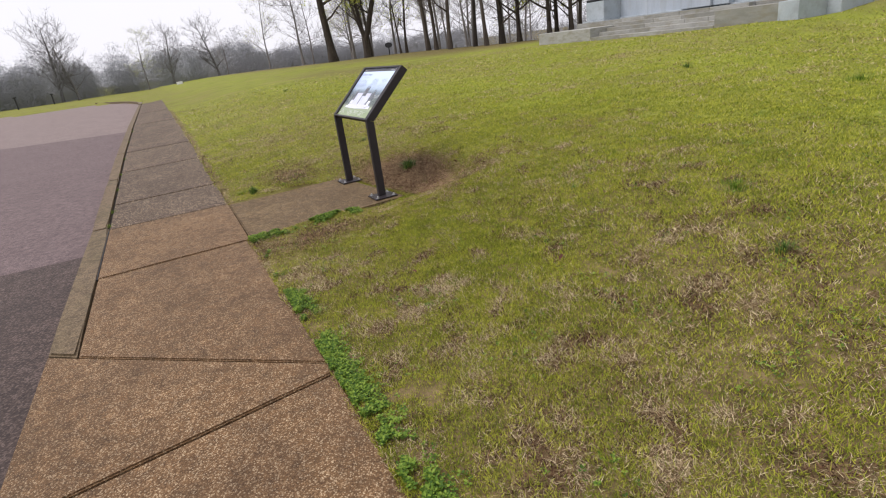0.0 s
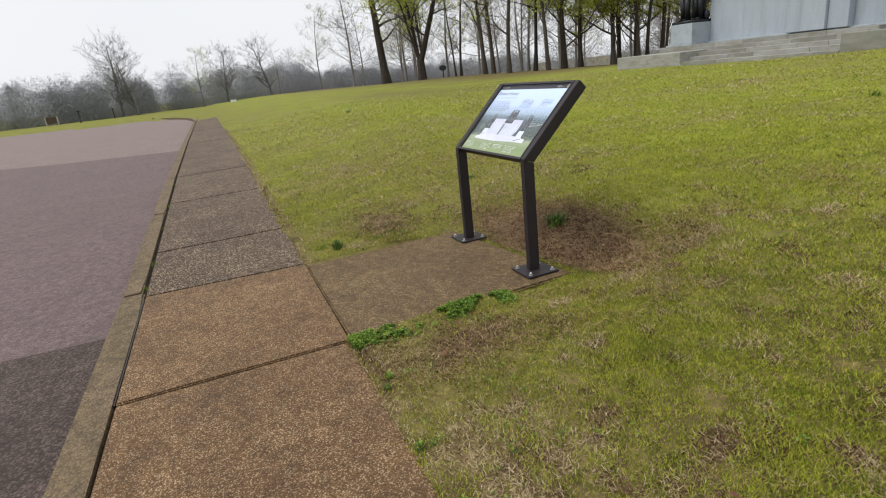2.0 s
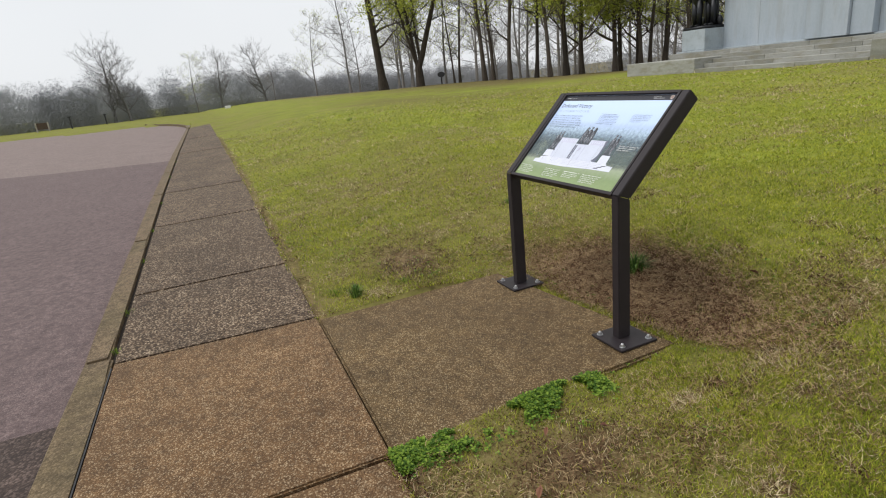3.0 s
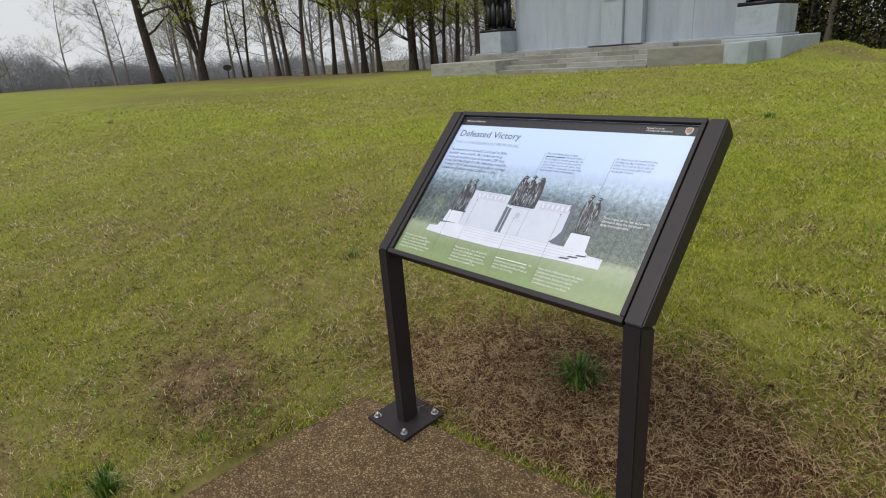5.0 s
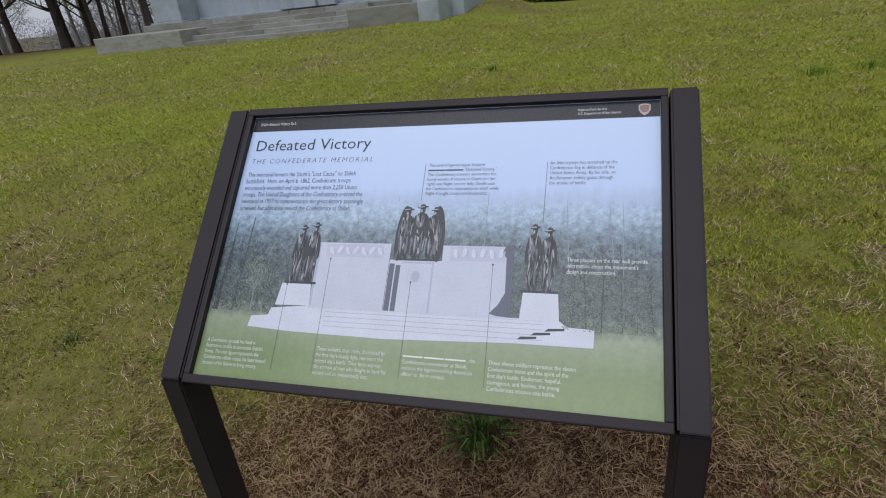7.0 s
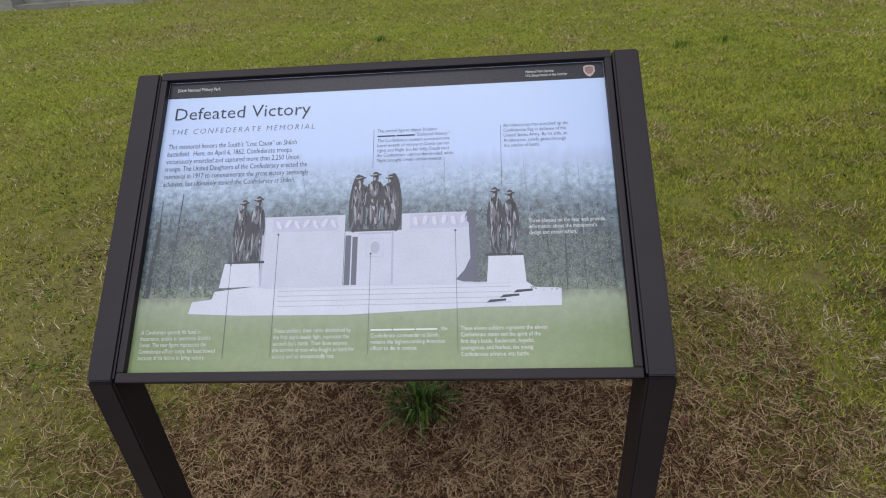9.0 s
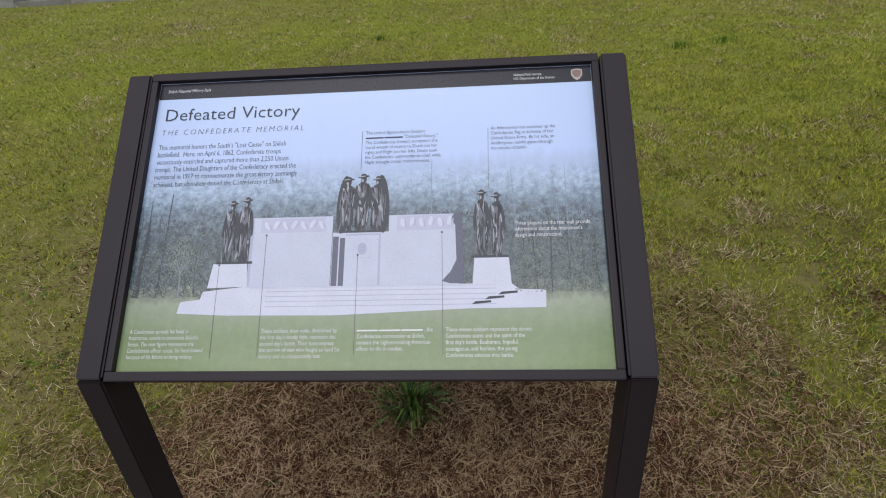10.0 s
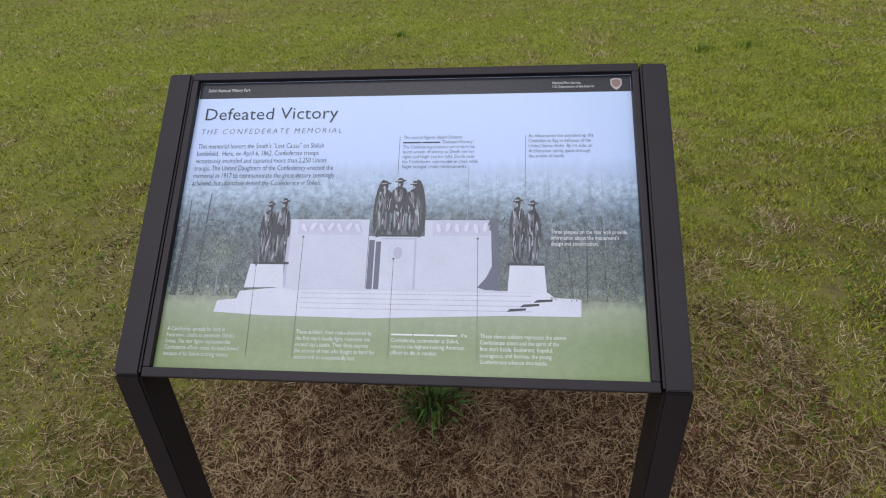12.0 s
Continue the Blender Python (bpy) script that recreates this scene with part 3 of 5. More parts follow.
flat("header_strip", [rect(0.0, 0.9, 0.5625, 0.5995)], INK_HEAD, 0.0006, "charcoal header strip")
flat("emblem", [[(0.861, 0.590), (0.866, 0.592), (0.872, 0.5925), (0.878, 0.592), (0.883, 0.590), (0.883, 0.578), (0.878, 0.570), (0.872, 0.566), (0.866, 0.570), (0.861, 0.578)]], INK_RIM, 0.0009, "small arrowhead emblem")
flat("emblem", [[(0.8635, 0.588), (0.872, 0.590), (0.8805, 0.588), (0.880, 0.579), (0.876, 0.573), (0.868, 0.573), (0.864, 0.579)]], INK_LOGO, 0.0012)
# printed wood behind the memorial
wood_rng = random.Random(44)
def sliver(u, v, length, turn, w):
    c, d = math.cos(turn), math.sin(turn)
    return [(u - d * w, v + c * w), (u + d * w, v - c * w), (u + c * length + d * w * 0.3, v + d * length - c * w * 0.3), (u + c * length - d * w * 0.3, v + d * length + c * w * 0.3)]


for tone, count, high, w, lift in ((INK_LEAF_DARK, 2600, 0.155, 0.0008, 0.0001), (INK_TRUNK, 1700, 0.25, 0.00025, 0.00041), (INK_LEAF, 2600, 0.17, 0.0006, 0.00072)):
    flat("printed_twig", [sliver(wood_rng.uniform(0.006, 0.890), 0.137 + high * wood_rng.random() ** 1.25, wood_rng.uniform(0.003, 0.014), wood_rng.gauss(1.57, 0.8), w * wood_rng.uniform(0.5, 1.5)) for k in range(count)], tone, lift, "", True)
for lo, hi, top, count in ((0.735, 0.890, 0.105, 2400), (0.010, 0.150, 0.10, 800)):
    for tone, lift in ((INK_LEAF, 0.00098), (INK_LEAF_PALE, 0.00110)):
        flat("printed_leaf", [sliver(wood_rng.uniform(lo, hi), 0.137 + top * wood_rng.random() ** 1.2, wood_rng.uniform(0.0012, 0.003), wood_rng.uniform(0, 3.1), wood_rng.uniform(0.0005, 0.0011)) for k in range(count // 2)], tone, lift, "", True)
flat("printed_trunk", [thin(cu, 0.137, cu + wood_rng.uniform(-0.008, 0.008), wood_rng.uniform(0.20, 0.36), wood_rng.uniform(0.0004, 0.0012)) for cu in (0.02, 0.03, 0.055, 0.13, 0.75, 0.775, 0.80, 0.835, 0.86, 0.885)], INK_LEAF_DARK, 0.00105, "", True)
flat("printed_trunk", [sliver(cu, 0.24, wood_rng.uniform(0.12, 0.18), 1.57 + wood_rng.gauss(0, 0.05), 0.0009) for cu in (0.742, 0.822, 0.836, 0.33, 0.58)], INK_TRUNK, 0.00107, "", True)
# a small pale tree beside the memorial
flat("printed_leaf", [sliver(wood_rng.gauss(0.098, 0.022), wood_rng.gauss(0.218, 0.026), wood_rng.uniform(0.002, 0.005), wood_rng.uniform(0, 3.1), wood_rng.uniform(0.0006, 0.0012)) for k in range(420)], INK_LEAF_PALE, 0.00114, "", True)
flat("printed_trunk", [sliver(0.099, 0.138, 0.05, 1.6, 0.0017), sliver(0.098, 0.185, 0.045, 1.1, 0.0009), sliver(0.098, 0.18, 0.05, 1.9, 0.0009), sliver(0.098, 0.19, 0.05, 1.5, 0.0008)], INK_TRUNK, 0.00118, "", True)
flat("printed_trunk", [sliver(0.014, 0.137, 0.14, 1.52, 0.006)], INK_LEAF_DARK, 0.00117, "", True)
# printed picture of the memorial
flat("printed_base", [[(0.101, 0.106), (0.106, 0.128), (0.143, 0.132), (0.148, 0.147), (0.233, 0.156), (0.727, 0.154), (0.742, 0.143), (0.789, 0.141), (0.788, 0.109), (0.651, 0.1085), (0.40, 0.099), (0.20, 0.101)]], INK_STEP, 0.00120, "printed pale stone steps")
flat("printed_wall", [rect(0.2305, 0.391, 0.1535, 0.2915), rect(0.500, 0.632, 0.1535, 0.2905)], INK_STONE, 0.00140, "printed pale wall")
flat("printed_pier", [rect(0.417, 0.500, 0.1535, 0.258), rect(0.392, 0.417, 0.1535, 0.258)], INK_STONE, 0.00140)
flat("printed_shade", [rect(0.393, 0.404, 0.154, 0.25), rect(0.4065, 0.4165, 0.154, 0.247)], INK_GREY, 0.00160, "printed blue-grey shadow")
flat("printed_shade", [[(0.601, 0.160), (0.615, 0.1555), (0.640, 0.155), (0.64, 0.284), (0.634, 0.296), (0.624, 0.292), (0.618, 0.278), (0.626, 0.268), (0.628, 0.20), (0.617, 0.178)]], INK_GREY, 0.00165, "printed blue-grey shadow")
flat("printed_shade", [rect(0.481, 0.485, 0.1545, 0.256), rect(0.418, 0.480, 0.2515, 0.2545), rect(0.2305, 0.236, 0.156, 0.29)], INK_SHADE, 0.00170)
flat("printed_shade", [rect(0.434, 0.466, 0.207, 0.2075), rect(0.434, 0.466, 0.242, 0.2425), rect(0.434, 0.4345, 0.207, 0.2425), rect(0.4655, 0.466, 0.207, 0.2425), oval(0.45, 0.225, 0.009, 0.012)], INK_SHADE, 0.00170)
flat("printed_frieze", [rect(0.25, 0.376, 0.2605, 0.2885), rect(0.515, 0.624, 0.2595, 0.2885)], INK_RELIEF, 0.00160, "printed frieze of plain bumps")
for first, count, lean in ((0.262, 7, 0.5), (0.526, 6, 0.2)):
    flat("printed_frieze", [oval(first + 0.0178 * k, 0.2745 + 0.0025 * (k % 2), 0.0042, 0.0095, lean * (-1) ** k, 10) for k in range(count)], INK_STEP, 0.00180)
    flat("printed_frieze", [oval(first + 0.0060 + 0.0178 * k, 0.2725 + 0.0025 * (k % 2), 0.0018, 0.0075, lean * (-1) ** k, 8) for k in range(count)], INK_SHADE, 0.00185)
flat("printed_pedestal", [[(0.155, 0.1535), (0.2325, 0.1555), (0.2285, 0.2005), (0.162, 0.2005)], [(0.657, 0.152), (0.728, 0.1535), (0.7245, 0.2025), (0.661, 0.2025)]], INK_STEP, 0.00180, "printed pale pedestals")
flat("printed_steps", [rect(0.27, 0.70, 0.1445 - 0.0095 * k, 0.1457 - 0.0095 * k) for k in range(4)] + [rect(0.23 + 0.01 * k, 0.70, 0.153 - 0.002 * k, 0.1535 - 0.002 * k) for k in range(2)], INK_SHADE, 0.00160, "printed step edges")
flat("printed_steps", [[(0.655 + 0.024 * k, 0.116 + 0.0085 * k), (0.690 + 0.024 * k, 0.119 + 0.0085 * k), (0.690 + 0.024 * k, 0.123 + 0.0085 * k), (0.662 + 0.024 * k, 0.1215 + 0.0085 * k)] for k in range(3)], INK_STATUE, 0.00170)


def printed_group(u, v, w, h, count, wide, seed):
    """A flat silhouette of upright draped shapes, shaded with long narrow folds in three tones."""
    rng = random.Random(seed)
    body, folds, lights, darks = [rect(u - w * 0.52, u + w * 0.52, v, v + h * 0.035)], [], [], []
    for k in range(count):
        c = u + (k - (count - 1) / 2) * w * wide
        t = h * (1.0 - 0.05 * ((k + seed) % 2))
        body += [oval(c - 0.075 * w, v + 0.24 * t, 0.085 * w, 0.23 * t, 0.03), oval(c + 0.08 * w, v + 0.24 * t, 0.085 * w, 0.23 * t, -0.03), oval(c, v + 0.46 * t, 0.17 * w, 0.17 * t),
                 oval(c, v + 0.68 * t, 0.185 * w, 0.17 * t), oval(c - 0.18 * w, v + 0.60 * t, 0.055 * w, 0.20 * t, -0.10), oval(c + 0.18 * w, v + 0.60 * t, 0.055 * w, 0.20 * t, 0.10),
                 oval(c + 0.01 * w, v + 0.89 * t, 0.07 * w, 0.065 * t), oval(c + 0.01 * w, v + 0.94 * t, 0.15 * w, 0.02 * t, 0.12), oval(c + 0.01 * w, v + 0.96 * t, 0.075 * w, 0.035 * t)]
        for i in range(34):
            low = rng.random()
            a, b = c + rng.uniform(-0.19, 0.19) * w * (1 - 0.3 * low), v + (0.08 + 0.72 * low) * t
            slim, tall, turn = rng.uniform(0.007, 0.024) * w, rng.uniform(0.03, 0.12) * t, rng.gauss(0, 0.16)
            (folds, folds, lights, darks)[i % 4].append(oval(a, b, slim, tall, turn, 10))
        folds += [oval(c - 0.05 * w, v + 0.68 * t, 0.09 * w, 0.11 * t, 0.2, 14), oval(c - 0.09 * w, v + 0.28 * t, 0.035 * w, 0.17 * t, 0.03, 12), oval(c + 0.06 * w, v + 0.28 * t, 0.030 * w, 0.17 * t, -0.03, 12)]
        lights += [oval(c - 0.10 * w, v + 0.74 * t, 0.03 * w, 0.06 * t, 0.25, 12), oval(c - 0.095 * w, v + 0.30 * t, 0.012 * w, 0.14 * t, 0.03, 10), oval(c - 0.02 * w, v + 0.875 * t, 0.028 * w, 0.028 * t, 0, 10), oval(c - 0.03 * w, v + 0.945 * t, 0.09 * w, 0.009 * t, 0.12, 10)]
        darks.append(oval(c + 0.02 * w, v + 0.915 * t, 0.07 * w, 0.012 * t, 0.1, 10))
    flat("printed_statue", body, INK_STATUE, 0.00190, "", True)
    flat("printed_fold", folds, INK_LIGHT, 0.00220, "", True)
    flat("printed_fold", lights, INK_GLINT, 0.00250, "", True)
    flat("printed_fold", darks, INK_DEEP, 0.00280, "", True)


printed_group(0.203, 0.2, 0.068, 0.137, 2, 0.42, 1)
printed_group(0.690, 0.2025, 0.066, 0.136, 2, 0.42, 2)
printed_group(0.447, 0.257, 0.078, 0.122, 3, 0.38, 3)
for cu, lean in ((0.4105, -0.06), (0.486, 0.05)):
    flat("printed_statue", [oval(cu, 0.315, 0.0135, 0.060, lean, 20)], INK_STATUE, 0.00188, "printed dark cloaked shape")
    flat("printed_fold", [sliver(cu + wood_rng.uniform(-0.009, 0.007), 0.265 + 0.05 * wood_rng.random(), wood_rng.uniform(0.02, 0.05), 1.57 + wood_rng.gauss(0, 0.06), 0.0007) for k in range(9)], INK_LIGHT, 0.00218, "", True)


flat("leader_line", [thin(0.441, 0.470, 0.441, 0.385), thin(0.692, 0.468, 0.690, 0.338), thin(0.174, 0.198, 0.175, 0.024), thin(0.262, 0.256, 0.264, 0.025), thin(0.442, 0.213, 0.442, 0.027), thin(0.601, 0.254, 0.603, 0.027)], INK_LINE, 0.00240, "thin grey leader lines")
flat("leader_line", [oval(0.174, 0.198, 0.002, 0.002), oval(0.262, 0.256, 0.002, 0.002), oval(0.442, 0.213, 0.002, 0.002), oval(0.601, 0.254, 0.002, 0.002)], INK_LINE, 0.00250)


def line_mesh(text, size, pale=False):
    caps = text.isupper()
    cu = bpy.data.curves.new("lettering", "FONT")
    cu.body, cu.size, cu.offset = text, size, -size * (0.024 if caps else (0.002 if pale else 0.013) if size < 0.017 else 0.006)
    cu.space_character = 1.35 if caps else 1.0
    cu.resolution_u = 2
    ob = new("lettering", cu)
    me = bpy.data.meshes.new_from_object(ob.evaluated_get(bpy.context.evaluated_depsgraph_get()))
    bpy.data.objects.remove(ob)
    pts = np.array([v.co[:] for v in me.vertices])
    faces = [tuple(p.vertices) for p in me.polygons]
    bpy.data.meshes.remove(me)
    return pts, faces


def lettering(lines, u, v0, v1, width, mat, label, size=None, slant=0.0, bold=0.0):
    """Lines of print from the first baseline v0 to the last v1; the widest is as wide as given. A bar stands for a name: ('#', share of the line, rest)."""
    n = len(lines)
    pitch = (v0 - v1) / max(n - 1, 1)
    size = size or pitch * 0.98
    built, widest = [], 0.0
    for item in lines:
        lead, text = (item[1], item[2]) if isinstance(item, tuple) else (0.0, item)
        pts, faces = line_mesh(text, size, mat is INK_WHITE) if text else (np.zeros((0, 3)), [])
        shift = lead * size
        if len(pts):
            pts[:, 0] += shift
            widest = max(widest, pts[:, 0].max())
        else:
            widest = max(widest, shift)
        built.append((pts, faces, shift))
    k = width / widest
    vs, fs = [], []
    for i, (pts, faces, shift) in enumerate(built):
        base = v0 - pitch * i
        if shift:
            words, at = 3 if shift > 9.5 * size else 2, 0.0
            for word in range(words):
                wide = (shift - 0.25 * size * words) * k / words
                fs.append(tuple(range(len(vs), len(vs) + 4)))
                vs += [(a, b, 0.0030 * THIN) for a, b in rect(u + at, u + at + wide, base + 0.10 * size, base + 0.36 * size)]
                at += wide + 0.25 * size * k
        fs += [tuple(j + len(vs) for j in f) for f in faces]
        vs += [(u + p[0] * k + slant * p[1], base + p[1], 0.0030 * THIN) for p in pts]
    part("lettering", mesh_of("lettering", vs, fs, mat), mat, panel, label)


lettering(["Shiloh National Military Park"], 0.018, 0.578, 0.578, 0.094, INK_WHITE, "small white park title", 0.0105)
lettering(["National Park Service", "U.S. Department of the Interior"], 0.746, 0.5812, 0.5725, 0.083, INK_WHITE, "small white agency lines", 0.0085)
lettering(["Defeated Victory"], 0.018, 0.5115, 0.5115, 0.290, INK_DARK, "large dark title", 0.040)
lettering(["THE CONFEDERATE MEMORIAL"], 0.016, 0.4785, 0.4785, 0.303, INK_DARK, "spaced dark capitals under the title", 0.0175, 0.15)
lettering(["This memorial honors the South's \"Lost Cause\" on Shiloh", "battlefield.  Here, on April 6, 1862, Confederate troops", "victoriously encircled and captured more than 2,250 Union",
           "troops. The United Daughters of the Confederacy erected the", "memorial in 1917 to commemorate the great victory seemingly", "achieved, but ultimately denied the Confederacy at Shiloh."],
          0.0155, 0.4455, 0.3635, 0.297, INK_DARK, "dark paragraph of print")
lettering(["The central figures depict Sculptor", (9.0, 9.0, "\"Defeated Victory.\""), "The Confederacy (center) surrenders the", "laurel wreath of victory to Death (on her", "right) and Night (on her left). Death took", "the Confederate commander-in-chief, while", "Night brought Union reinforcements."],
          0.448, 0.463, 0.399, 0.151, INK_DARK, "small dark print above the central statue")
lettering(["An Infantryman has snatched up the", "Confederate flag in defiance of the", "United States Army. By his side, an", "Artilleryman calmly gazes through", "the smoke of battle."], 0.697, 0.4635, 0.420, 0.126, INK_DARK, "small dark print by a leader line")
lettering(["Three plaques on the rear wall provide", "information about the monument's", "design and construction."], 0.737, 0.2645, 0.2415, 0.139, INK_WHITE, "small white print on the dark trees")
lettering(["A Cavalryman spreads his hand in", "frustration, unable to penetrate Shiloh's", "forest. The rear figure represents the", "Confederate officer corps, his head bowed", "because of his failure to bring victory."], 0.0155, 0.0690, 0.0225, 0.145, INK_WHITE, "small white print on green")
lettering(["These soldiers, their ranks diminished by", "the first day's deadly fight, represent the", "second day's battle. Their faces express", "the sorrow of men who fought so hard for", "victory and so unexpectedly lost."], 0.2675, 0.0680, 0.0222, 0.150, INK_WHITE, "small white print on green")
lettering([(14.0, 14.0, ", the"), "Confederate commander at Shiloh,", "remains the highest-ranking American", "officer to die in combat."], 0.4465, 0.0680, 0.0345, 0.138, INK_WHITE, "small white print on green")
lettering(["These eleven soldiers represent the eleven", "Confederate states and the spirit of the", "first day's battle. Exuberant, hopeful,", "courageous, and fearless, the young", "Confederates advance into battle."], 0.608, 0.0675, 0.0222, 0.152, INK_WHITE, "small white print on green")

# ---- memorial ----
memorial = empty("stone_memorial", Matrix(), "pale granite memorial wall on broad stone steps", "monument")
WALL_Y, BASE_Z, DECK = 16.95, 0.35, 1.31
part("cheek_wall", box(-14.65, -11.5, 13.8, 17.2, BASE_Z, 1.115, 0.02), STEP_STONE, memorial, "long grey end block of the steps")
part("cheek_wall", box(-6.2, -4.22, 13.83, 15.6, BASE_Z, 1.20, 0.015), STEP_STONE, memorial, "smooth grey end block")
part("end_block", box(-4.215, -3.66, 13.74, 15.4, BASE_Z, 1.235, 0.02), PALE_BLOCK, memorial, "pale projecting end block with dark streaks")
part("end_slab", box(-4.75, -3.30, 15.0, 18.6, BASE_Z, 1.30, 0.03), PALE_BLOCK, memorial, "pale slab at the end")
for k in range(5):
    y0, z1 = 13.82 + 0.40 * k, 0.79 + 0.13 * k
    x = -11.495
    while x < -6.21:
        w = min(random.uniform(0.9, 2.1), -6.205 - x)
        if -6.205 - x - w < 0.4:
            w = -6.205 - x
        part("step_stone", box(x, x + w - 0.008, y0, y0 + 0.60, BASE_Z, z1, 0.012), STEP_STONE, memorial)
        x += w
part("platform", box(-14.45, -3.9, 15.75, 18.4, BASE_Z, DECK, 0.02), STEP_STONE, memorial, "stone platform under the wall")
part("plinth_course", box(-13.25, -5.0, 16.78, 17.9, DECK - 0.01, DECK + 0.05, 0.02), PALE_BLOCK, memorial)
WALL_TOP = 4.6
for a, b, yy in ((-13.05, -11.62, 0), (-11.615, -9.80, 0.0), (-7.80, -6.32, 0), (-6.315, -4.80, 0)):
    part("wall_slab", box(a, b, WALL_Y + yy, 17.75, DECK + 0.045, WALL_TOP, 0.006), GRANITE, memorial)
part("pier_slab", box(-9.795, -9.20, 16.66, 17.85, DECK + 0.045, WALL_TOP + 0.3, 0.02), GRANITE, memorial)
part("pier_slab", box(-8.42, -7.805, 16.66, 17.85, DECK + 0.045, WALL_TOP + 0.3, 0.02), GRANITE, memorial)
part("pier_front", box(-9.19, -8.43, 16.54, 17.85, DECK + 0.045, WALL_TOP + 0.3, 0.02), GRANITE, memorial, "projecting central granite pier")
part("relief_panel", box(-9.10, -8.62, 16.515, 16.545, 2.72, 3.3, 0.01), PALE_BLOCK, memorial, "shallow carved panel")
bm = bmesh.new()
for u, v, a, b in ((-8.86, 3.06, 0.09, 0.12), (-8.86, 2.9, 0.13, 0.08)):
    bmesh.ops.create_uvsphere(bm, u_segments=16, v_segments=10, radius=1, matrix=Matrix.Translation((u, 16.515, v)) @ Matrix.Diagonal((a, 0.035, b, 1)))
part("carved_boss", bm, GRANITE, memorial, "plain carved boss", smooth=True)
for x0, x1 in ((-14.1, -13.055), (-4.795, -3.75)):
    part("pedestal", box(x0, x1, 16.0, 17.75, DECK + 0.06, 2.10, 0.015), PALE_BLOCK, memorial, "pale granite pedestal")
    part("pedestal_foot", box(x0 - 0.12, x1 + 0.10, 15.88, 17.8, DECK - 0.005, DECK + 0.055, 0.02), PALE_BLOCK, memorial)


def statue(cx, cy, z, turn):
    """Two standing draped shapes on a thin base, as one plain mesh."""
    bm = bmesh.new()
    def ball(x, y, h, a, b, c):
        bmesh.ops.create_uvsphere(bm, u_segments=18, v_segments=12, radius=1, matrix=Matrix.Translation((x, y, h)) @ Matrix.Diagonal((a, b, c, 1)))
    bmesh.ops.create_cube(bm, size=1, matrix=Matrix.Translation((0, 0, 0.05)) @ Matrix.Diagonal((1.02, 1.0, 0.1, 1)))
    for fx, fy in ((-0.22, -0.12), (0.2, 0.1)):
        for leg in (-0.1, 0.11):
            bmesh.ops.create_cone(bm, cap_ends=True, segments=14, radius1=0.085, radius2=0.12, depth=0.95, matrix=Matrix.Translation((fx + leg, fy, 0.57)))
            ball(fx + leg, fy - 0.08, 0.14, 0.07, 0.15, 0.06)
        ball(fx, fy, 1.25, 0.25, 0.18, 0.45)
        ball(fx, fy, 1.55, 0.27, 0.17, 0.2)
        for arm in (-0.29, 0.29):
            ball(fx + arm, fy - 0.03, 1.3, 0.08, 0.09, 0.34)
        ball(fx, fy, 1.88, 0.11, 0.13, 0.15)
        ball(fx, fy, 1.97, 0.2, 0.22, 0.035)
    for k in range(5):
        ball(-0.4 + 0.2 * k, 0.32, 0.25 + 0.05 * (k % 2), 0.14, 0.12, 0.2)
    ball(0.05, 0.3, 0.7, 0.35, 0.1, 0.65)
    ob = part("statue", bm, BRONZE, None, at=pose(cx, cy, z, 0, 0, turn), smooth=True)
    return tagged(ob, "dark bronze statue of draped shapes on a granite pedestal", "statue", "statues on the pedestals")


statue(-13.57, 16.52, 2.10, 0)
statue(-4.27, 16.52, 2.10, 0)


# ---- trees ----
def tube(vs, fs, pts, radii, sides):
    start = len(vs)
    for i, p in enumerate(pts):
        d = (pts[min(i + 1, len(pts) - 1)] - pts[max(i - 1, 0)]).normalized()
        a = d.orthogonal().normalized()
        b = d.cross(a)
        for k in range(sides):
            t = 2 * math.pi * k / sides
            vs.append(p + (a * math.cos(t) + b * math.sin(t)) * radii[i])
    for i in range(len(pts) - 1):
        for k in range(sides):
            q = start + i * sides
            fs.append((q + k, q + (k + 1) % sides, q + sides + (k + 1) % sides, q + sides + k))


MIN_R = [0.011]


def grow(rng, wood, tips, p, d, length, r, level, top):
    """A limb that bends and forks into smaller ones; twigs end the growth."""
    n = 5 if level < 2 else 3
    pts, radii, at, way = [p], [r], p.copy(), d.normalized()
    for i in range(n):
        way = (way + Vector((rng.uniform(-1, 1), rng.uniform(-1, 1), rng.uniform(-0.5, 0.9))) * (0.2 + 0.06 * level)).normalized()
        at = at + way * (length / n)
        pts.append(at.copy())
        radii.append(r * (1 - 0.8 * (i + 1) / n))
    tube(wood[0], wood[1], pts, radii, 7 if r > 0.12 else 5 if r > 0.035 else 3)
    if level >= top:
        tips.append(at)
        return
    count = (6, 6, 5)[min(level, 2)]
    for i in range(count):
        f = rng.uniform(0.25, 1.0) if i else 1.0
        k = min(int(f * n), n - 1)
        base = pts[k].lerp(pts[k + 1], f * n - k)
        side = Vector((rng.uniform(-1, 1), rng.uniform(-1, 1), rng.uniform(-0.25, 0.8))).normalized()
        grow(rng, wood, tips, base, (way * 0.6 + side).normalized(), length * rng.uniform(0.42, 0.68), max(r * (1 - 0.75 * f) * 0.6, MIN_R[0]), level + 1, top)


